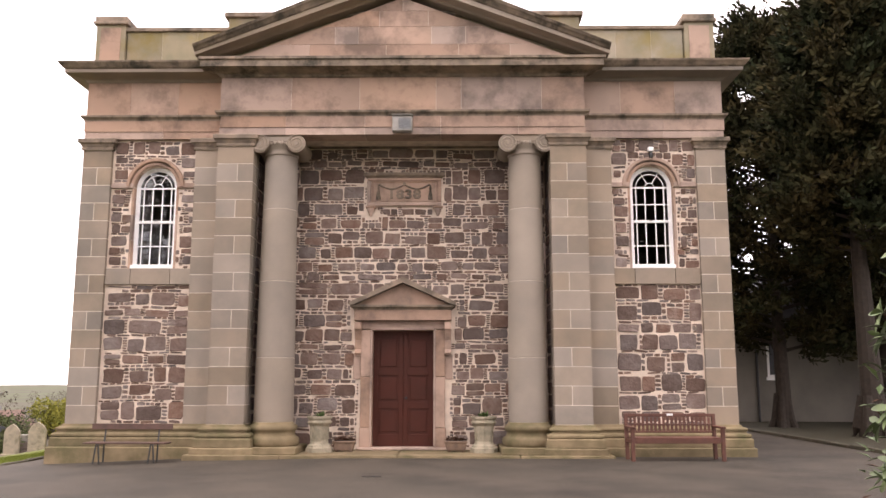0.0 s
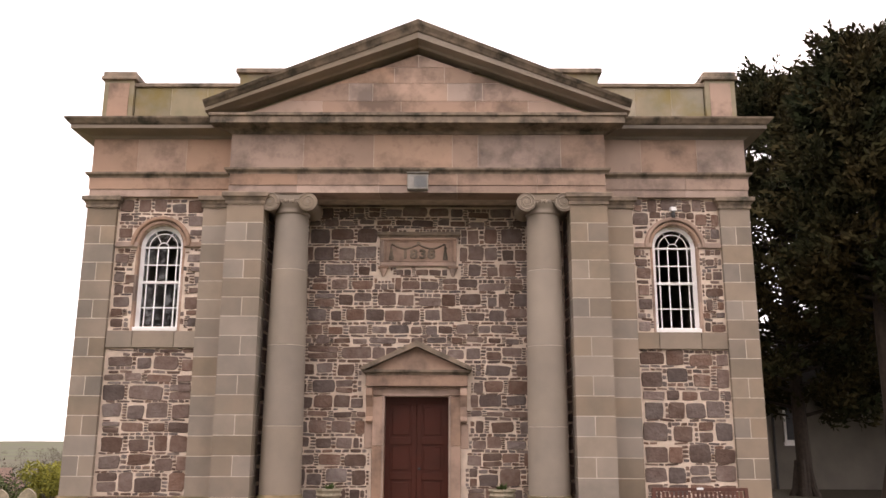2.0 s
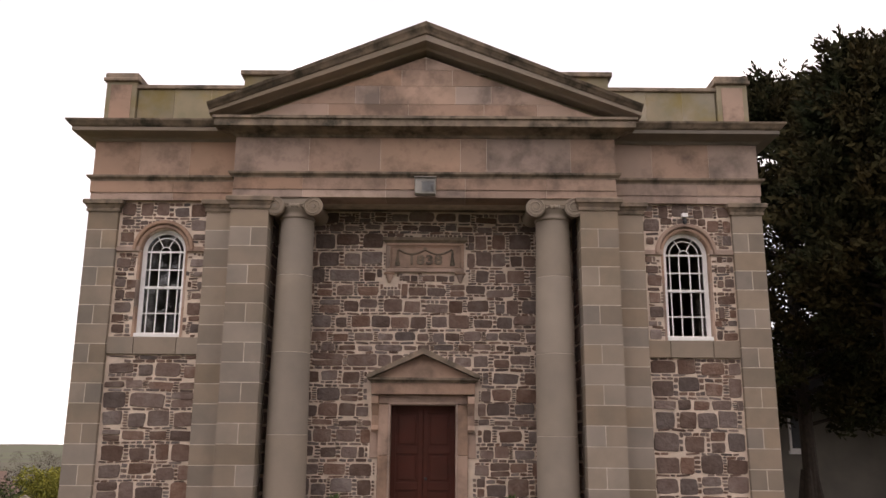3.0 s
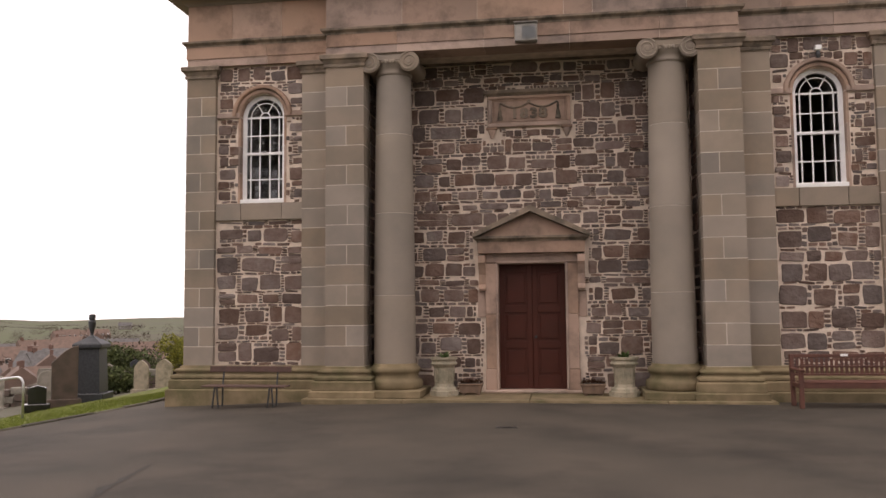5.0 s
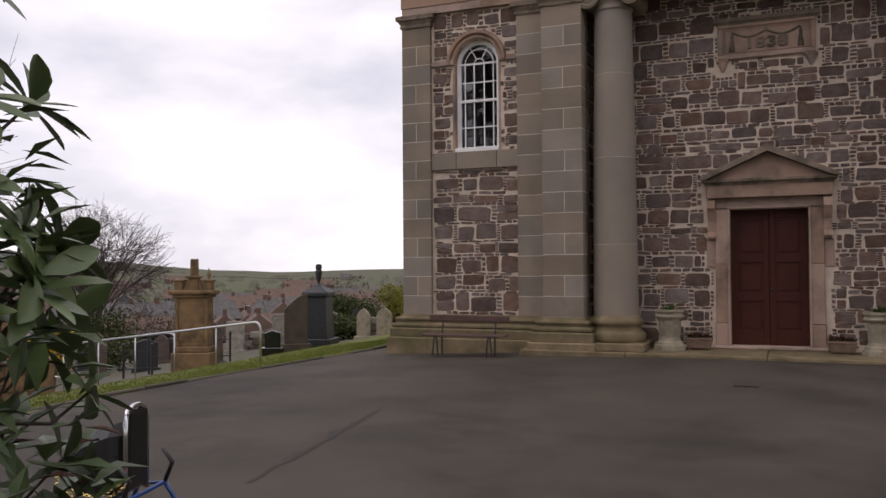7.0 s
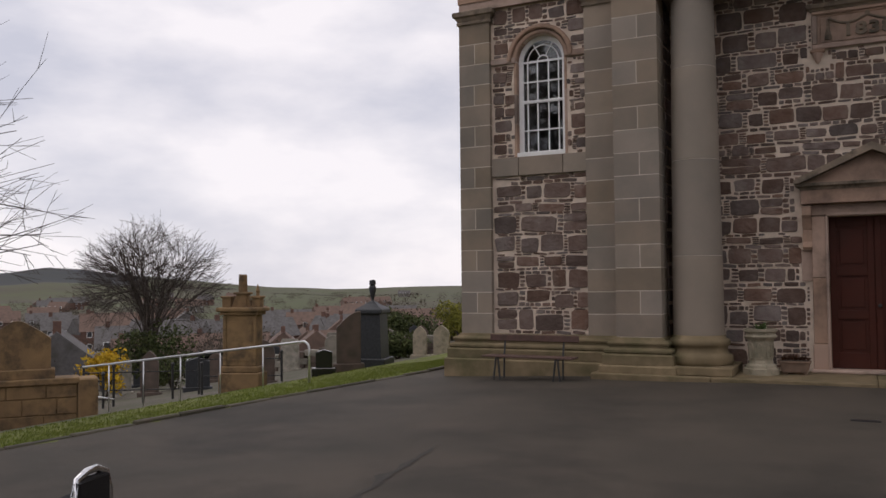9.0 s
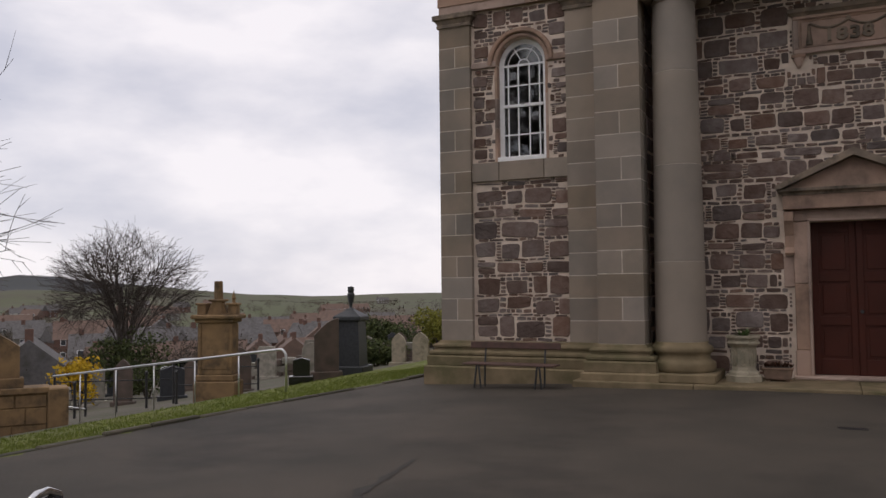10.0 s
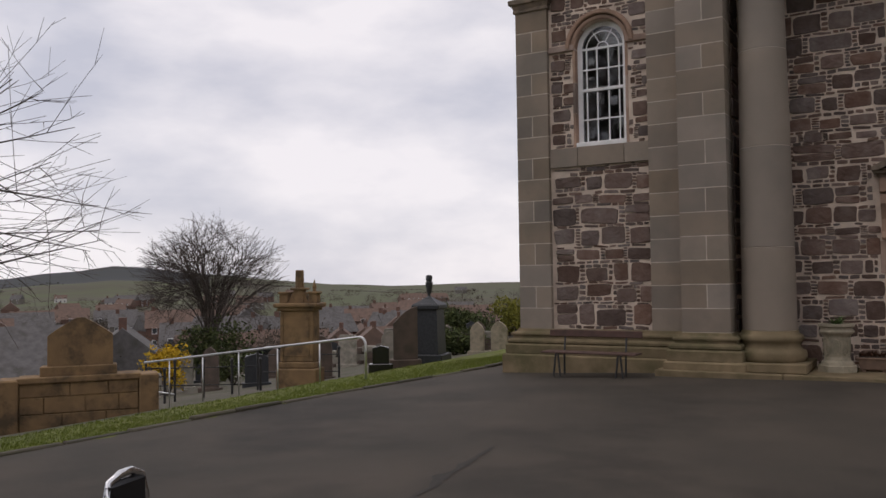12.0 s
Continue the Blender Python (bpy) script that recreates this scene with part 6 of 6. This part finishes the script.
# ---- town in the valley ----
def house(x, y, w, d, h, rz, wall, roof, storeys, label):
    z = gz(x, y)
    b = empty("house", label, "house", "houses in the valley", at=(x, y, z - 0.3), rz=rz)
    part("wall", box_bm(-w / 2, w / 2, -d / 2, d / 2, -1.5, h), wall, b)
    rh = d * 0.42
    bm = bmesh.new()
    e = 0.35
    pts = [(-d / 2 - e, h - 0.15), (d / 2 + e, h - 0.15), (0, h + rh)]
    va = [bm.verts.new((-w / 2 - e, yy, zz)) for yy, zz in pts]
    vb = [bm.verts.new((w / 2 + e, yy, zz)) for yy, zz in pts]
    bm.faces.new(va)
    bm.faces.new(vb[::-1])
    for i in range(3):
        k = (i + 1) % 3
        bm.faces.new((va[k], va[i], vb[i], vb[k]))
    bmesh.ops.recalc_face_normals(bm, faces=bm.faces)
    part("roof", bm, roof, b)
    for cx in (-w * 0.4,):
        part("chimney", box_bm(cx - 0.4, cx + 0.4, -0.3, 0.3, h + rh * 0.6, h + rh + 0.8), M_BRICK, b)
    n = max(2, int(w / 3))
    for s in range(storeys):
        for k in range(n):
            wx = -w / 2 + w * (k + 0.5) / n
            wz = 0.9 + s * 2.6
            fr = part("window", box_bm(wx - 0.55, wx + 0.55, -d / 2 - 0.04, -d / 2 + 0.06, wz, wz + 1.3), M_WHITE, b)
            part("pane", box_bm(wx - 0.46, wx + 0.46, -d / 2 - 0.05, -d / 2 - 0.042, wz + 0.1, wz + 1.2), M_GRANITE, fr)
    return b


rnd = random.Random(41)
walls = [M_BRICK, M_BRICK, M_RENDER, M_WHITEWALL]
names = {0: "brick house with a tiled roof in the valley", 2: "grey rendered house in the valley", 3: "white rendered house in the valley"}
for k in range(74):
    az = radians(rnd.uniform(29, 68))
    r = rnd.choice([rnd.uniform(150, 230), rnd.uniform(190, 300), rnd.uniform(260, 560), rnd.uniform(500, 900)])
    i = rnd.choice((0, 0, 0, 1, 2, 2, 3))
    w = rnd.uniform(8, 20)
    house(-r * math.sin(az), -12 + r * math.cos(az), w, rnd.uniform(7, 9), rnd.uniform(3.6, 5.2), math.degrees(az) + rnd.choice((0, 0, 90, 20, -25)), walls[i], rnd.choice(M_ROOF), 2, names.get(i, names[0]))
for az, r, w, rz in ((60.5, 66, 9, 62), (53.0, 74, 9, 140), (41.5, 150, 13, 40), (36.5, 160, 14, 130), (46.5, 140, 12, 60)):
    a = radians(az)
    house(-r * math.sin(a), -12 + r * math.cos(a), w, 8.5, 2.4, rz, M_BRICK, M_ROOF[1 if r < 90 else 0], 1, "low house with a long roof below the churchyard")

for az, r, w, rz in ((36.0, 118, 7.5, 126), (38.2, 124, 7.5, 128), (34.6, 132, 8, 40)):
    a = radians(az)
    house(-r * math.sin(a), -12 + r * math.cos(a), w, 7.5, 3.4, rz, M_WHITEWALL, M_ROOF[0], 1, "white gabled cottage with a brown tiled roof")

# woods, hedgerows and far trees, one mass each
rnd = random.Random(52)
vs, fs = [], []
for k in range(760):
    az = radians(rnd.uniform(24, 75))
    r = 72 * (850 / 72) ** rnd.uniform(0, 1)
    if r < 125 and radians(32.5) < az < radians(40.5):
        continue
    cx, cy = -r * math.sin(az), -12 + r * math.cos(az)
    s = rnd.uniform(1.4, 3.0) * (1 + r / 1200)
    zc = gz(cx, cy)
    pts = []
    for _ in range(420 if r < 200 else 200):
        v = Vector((rnd.gauss(0, 1), rnd.gauss(0, 1), rnd.gauss(0, 1))).normalized() * s * rnd.uniform(0.4, 1.0)
        pts.append((cx + v.x * 1.3, cy + v.y * 1.3, max(zc, zc + s * 0.9 + v.z * 0.9)))
    leaf_cloud(vs, fs, pts, s * (0.085 if r < 200 else 0.15), rnd, 0.8)
me = bpy.data.meshes.new("woodland")
me.from_pydata(vs, [], fs)
me.materials.append(M_WOOD)
tagged(new("woodland", me), "brown leafless woods and hedgerows across the valley", "woodland", kind="stuff")
vs, fs = [], []
for k in range(34):
    # thin hedgerows along the contours of the hills
    az0 = rnd.uniform(28, 70)
    r0 = rnd.uniform(1100, 2300)
    for q in range(rnd.randint(20, 60)):
        a = radians(az0 + q * 0.09)
        r = r0 + 30 * math.sin(q * 0.07 + az0)
        cx, cy = -r * math.sin(a), -12 + r * math.cos(a)
        zc = gz(cx, cy) + 4 * noise.noise((cx * 0.0016, cy * 0.0016, 3.0)) * smooth(700, 1500, r)
        leaf_cloud(vs, fs, [(cx + rnd.gauss(0, 1.6), cy + rnd.gauss(0, 1.6), zc + rnd.uniform(-1, 1.5)) for _ in range(7)], 2.0, rnd, 0.8)
me = bpy.data.meshes.new("far_hedgerow")
me.from_pydata(vs, [], fs)
me.materials.append(M_WOOD)
tagged(new("far_hedgerow", me), "dark hedgerows and trees across the far hillsides", "hedgerow", kind="stuff")


# ---- grey hall behind the yews ----
hall = empty("hall", "low grey rendered hall with a slate roof behind the yews", "building", at=(0, 0, 0))
part("wall", box_bm(11.2, 30, 13.5, 13.9, -0.3, 3.6), M_RENDER, hall)
part("gable_wall", box_bm(11.2, 11.6, 13.9, 26, -0.3, 3.6), M_RENDER, hall)
part("roof", prism(bmesh.new(), [(10.9, 3.5), (30, 3.5), (30, 6.0), (13.5, 6.0)], 13.2, 26), M_SLATE, hall)
fr = part("window", box_bm(12.75, 13.25, 13.43, 13.55, 1.65, 3.0), M_WHITE, hall)
part("pane", box_bm(12.82, 13.18, 13.42, 13.428, 1.73, 2.92), M_GRANITE, fr)
part("window_sill", box_bm(12.7, 13.3, 13.38, 13.5, 1.53, 1.65), M_WHITE, fr)
part("drainpipe", tube(bmesh.new(), [(12.35, 13.43, -0.1), (12.35, 13.43, 3.5)], 0.05, n=8), M_BLACK, hall)


# ---- rhododendrons by the walk ----
def leaf_mesh():
    bm = bmesh.new()
    prof = [(0.0, 0.0), (0.15, 0.08), (0.35, 0.165), (0.6, 0.20), (0.82, 0.14), (0.95, 0.05), (1.0, 0.0)]
    mid, up, dn = [], [], []
    for t, w in prof:
        droop = -0.10 * t * t
        mid.append(bm.verts.new((t, 0, droop)))
        up.append(bm.verts.new((t, w, droop + w * 0.35)) if w else mid[-1])
        dn.append(bm.verts.new((t, -w, droop + w * 0.35)) if w else mid[-1])
    for k in range(len(prof) - 1):
        for side in (up, dn):
            q = list(dict.fromkeys([mid[k], mid[k + 1], side[k + 1], side[k]]))
            f = bm.faces.new(q if side is up else q[::-1])
            f.smooth = True
    me = bpy.data.meshes.new("leaf")
    bm.to_mesh(me)
    bm.free()
    me.materials.append(M_RHODO)
    return me


LEAF = leaf_mesh()


def rhododendron(x, y, w, d, h, seed, rosettes, label, toward=None, filler=900, L0=0.125):
    rnd = random.Random(seed)
    t = empty("rhododendron", label, "shrub", at=(x, y, gz(x, y)))
    vs, fs, bvs, bfs = [], [], [], []

    def add_leaf(vs, fs, p, dirv, L):
        u = dirv.cross(Vector((0, 0, 1)))
        u = (u.normalized() if u.length > 0.01 else Vector((1, 0, 0)))
        n = u.cross(dirv)
        i = len(vs)
        for a, b, c in ((0, 0, 0), (0.5, 0.21, 0.05), (0.5, 0, -0.02), (0.5, -0.21, 0.05), (1, 0, -0.1)):
            vs.append(tuple(p + dirv * a * L + u * b * L + n * c * L))
        fs.extend([(i, i + 2, i + 1), (i, i + 3, i + 2), (i + 1, i + 2, i + 4), (i + 2, i + 3, i + 4)])

    # a few crooked main stems; short twigs lead from them to the leaf whorls
    mains = []
    for k in range(9):
        a = 2 * math.pi * k / 9 + rnd.uniform(-0.3, 0.3)
        lean, hh = rnd.uniform(0.25, 0.7), h * rnd.uniform(0.55, 0.92)
        pts = [Vector((math.cos(a) * w * lean * u + rnd.gauss(0, 0.03), math.sin(a) * d * lean * u + rnd.gauss(0, 0.03), hh * u)) for u in (0, 0.3, 0.55, 0.8, 1.0)]
        part("stem", tube(bmesh.new(), pts, 0.016, 0.006, n=6), M_BARK, t)
        mains.append(pts)
    for k in range(rosettes):
        a = rnd.uniform(0, 2 * math.pi) if toward is None else radians(toward) + rnd.gauss(0, 1.0)
        u = (k + rnd.random()) / rosettes
        zr = h * (0.10 + 0.90 * u ** 1.15)
        s = rnd.uniform(0.72, 1.04) * (1.46 - 0.98 * zr / h)
        p = Vector((math.cos(a) * w * s, math.sin(a) * d * s, zr))
        q0 = min((q for pts in mains for q in pts), key=lambda q: (q - p - Vector((0, 0, -0.2))).length)
        part("twig", tube(bmesh.new(), [q0, q0.lerp(p, 0.6) + Vector((0, 0, -0.05)), p], 0.006, 0.004, n=5), M_BARK, t)
        axis = (Vector((p.x, p.y, 0)).normalized() + Vector((0, 0, rnd.uniform(0.3, 1.2)))).normalized()
        m = rnd.randint(7, 10)
        e1 = axis.orthogonal().normalized()
        e2 = axis.cross(e1)
        for q in range(m):
            b = 2.4 * q + rnd.uniform(-0.25, 0.25)
            tilt = rnd.uniform(-0.25, 0.35) if q < m * 0.6 else rnd.uniform(0.4, 0.9)
            dv = ((e1 * math.cos(b) + e2 * math.sin(b)) * math.cos(tilt) + axis * math.sin(tilt)).normalized()
            L = L0 * rnd.uniform(0.75, 1.2)
            ob = new("leaf", LEAF)
            ob.parent = t
            zv = (axis - dv * axis.dot(dv)).normalized()
            yv = zv.cross(dv)
            ob.matrix_local = Matrix.Translation(p) @ Matrix((dv, yv, zv)).transposed().to_4x4() @ Matrix.Diagonal((L, L * rnd.uniform(0.8, 1.1), L * rnd.uniform(0.4, 1.6), 1))
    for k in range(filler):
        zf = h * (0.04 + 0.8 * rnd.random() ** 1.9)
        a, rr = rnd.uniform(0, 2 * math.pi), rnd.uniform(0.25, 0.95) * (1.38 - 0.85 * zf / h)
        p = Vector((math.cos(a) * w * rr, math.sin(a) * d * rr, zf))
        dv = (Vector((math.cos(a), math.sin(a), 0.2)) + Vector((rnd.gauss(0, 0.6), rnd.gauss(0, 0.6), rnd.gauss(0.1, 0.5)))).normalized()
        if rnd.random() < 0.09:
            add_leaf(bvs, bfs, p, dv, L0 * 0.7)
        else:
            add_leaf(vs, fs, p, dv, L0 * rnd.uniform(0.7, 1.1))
    # inside leaves take the darker green that carries the bush's own shade
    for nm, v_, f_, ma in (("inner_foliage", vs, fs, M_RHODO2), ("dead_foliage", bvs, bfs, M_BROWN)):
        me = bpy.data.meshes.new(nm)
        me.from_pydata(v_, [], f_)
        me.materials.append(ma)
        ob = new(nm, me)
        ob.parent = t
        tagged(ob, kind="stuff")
    return t


rhododendron(-1.70, -14.70, 0.54, 0.54, 2.38, 21, 66, "glossy green rhododendron bush with long leathery leaves", toward=-10, filler=1700, L0=0.16)
rhododendron(4.02, -13.2, 0.60, 0.55, 2.45, 22, 34, "glossy green rhododendron bush beside the forecourt", toward=-150, filler=2000, L0=0.13)


# ---- walking frame left on the asphalt ----
wf = empty("rollator", "blue wheeled walking frame with a black seat bag and red cushion", "walking frame", at=(-2.75, -12.67, gz(-2.75, -12.67)), rz=13)
wf.scale = (0.88, 0.88, 0.88)
bm = box_bm(-0.02, 0.02, -0.11, 0.11, 0.52, 0.98, bevel=0.018)
part("back_panel", bm, M_POLISH, wf, "glossy black panel")
bm = bmesh.new()
rim = [(0, -0.115, 0.50), (0, -0.118, 0.90), (0, -0.09, 0.975), (0, -0.03, 1.0), (0, 0.03, 1.0), (0, 0.09, 0.975), (0, 0.118, 0.90), (0, 0.115, 0.50)]
tube(bm, rim, 0.016, n=8)
part("chrome_rim", bm, M_CHROME, wf, "chrome edging", smooth=True)
bm = box_bm(-0.36, -0.03, -0.15, 0.15, 0.50, 0.90, bevel=0.06)
for v in bm.verts:
    if v.co.z > 0.8:
        v.co.z -= 0.10 * smooth(-0.1, -0.36, v.co.x)
part("bag", bm, M_LEATHER, wf, "black leather bag")
for dz in (0.0, 0.035):
    bm = bmesh.new()
    for k in range(26):
        a = k / 25
        c = Vector((0.035 - 0.42 * a, -0.17, 0.58 + dz - 0.10 * math.sin(math.pi * a)))
        ring = [(c.x + 0.011 * math.cos(q * math.pi / 3), c.y + (0.009 * math.sin(q * math.pi / 3) if k % 2 else 0.0), c.z + (0.0 if k % 2 else 0.009 * math.sin(q * math.pi / 3))) for q in range(7)]
        tube(bm, ring, 0.0035, n=4, cap=False)
    part("chain", bm, M_GOLD, wf, "gilt chain strap")
for s in (-0.24, 0.24):
    part("frame_tube", tube(bmesh.new(), [(-0.30, s, 0.12), (-0.12, s, 0.48), (0.05, s, 0.50), (0.30, s, 0.14)], 0.014, n=8), M_BLUE, wf, smooth=True)
    part("handle_tube", tube(bmesh.new(), [(0.05, s, 0.50), (0.10, s, 0.62), (0.04, s, 0.70)], 0.014, n=8), M_LEATHER, wf, smooth=True)
    for x_ in (-0.30, 0.30):
        part("wheel", lathe(bmesh.new(), [(0.03, -0.02), (0.10, -0.02), (0.115, 0.0), (0.10, 0.02), (0.03, 0.02)], 18), M_RUBBER, wf).matrix_local = pose(x_, s, 0.115, 90)
    bm = bmesh.new()
    rows = []
    for k in range(9):
        a = math.pi * (0.0 + k / 8)
        rows.append([bm.verts.new((0.30 + 0.15 * math.cos(a), s + q, 0.115 + 0.15 * math.sin(a))) for q in (-0.04, 0.04)] + [bm.verts.new((0.30 + 0.142 * math.cos(a), s + q, 0.115 + 0.142 * math.sin(a))) for q in (0.04, -0.04)])
    for a, b in zip(rows, rows[1:]):
        for i in range(4):
            bm.faces.new((a[i], a[(i + 1) % 4], b[(i + 1) % 4], b[i]))
    part("mudguard", bm, M_RUBBER, wf)
part("cross_tube", tube(bmesh.new(), [(0.05, -0.24, 0.50), (0.05, 0.24, 0.50)], 0.013, n=8), M_BLUE, wf)
part("cross_tube", tube(bmesh.new(), [(-0.12, -0.24, 0.47), (-0.12, 0.24, 0.47)], 0.013, n=8), M_BLUE, wf)
part("cushion", box_bm(0.10, 0.30, -0.20, 0.08, 0.32, 0.38, bevel=0.028), M_RED, wf, "red cloth cushion")
part("folded_cloth", box_bm(0.12, 0.26, -0.18, -0.02, 0.38, 0.41, bevel=0.012), M_PINKC, wf, "faded pink folded cloth")

# stones of the walls
rubble(wall_centre, -XR + 0.02, XR - 0.02, 0.1, 6.58, YR, blocked_c, 5)
for s in (-1, 1):
    a, b = sorted((s * XI, s * XPIL))
    rubble(wing_walls[s], a + 0.01, b - 0.01, 0.62, 3.47, YWALL, blocked_w(s * WX), 7 + s, course=0.345, wide=(0.27, 0.52))
    rubble(wing_walls[s], a + 0.01, b - 0.01, 3.81, 6.58, YWALL, blocked_w(s * WX), 17 + s, course=0.28, wide=(0.18, 0.36))
    # sides of the recess behind the portico pilasters
    x0, x1 = sorted((s * (XR + 0.02), s * (XP - 0.05)))
    flank = part("recess_side", box_bm(x0, x1, -0.559, -0.001, 0.0, 6.59), M_MORTAR, church, "rubble side of the portico recess")
    rnd = random.Random(60 + s)
    z = 0.08
    while z < 6.4:
        h = rnd.uniform(0.17, 0.33)
        cut = rnd.uniform(-0.38, -0.18)
        for ya, yb in ((-0.55, cut - 0.012), (cut + 0.012, -0.01)):
            stone = piece("stone", rnd.choice(STONES), M_RUBBLE, flank, (s * (XR + 0.008), (ya + yb) / 2, z + h / 2), (yb - ya, 0.05, h - 0.01))
            stone.rotation_euler = (0, 0, -s * math.pi / 2)
        z += h + rnd.uniform(0.015, 0.05)
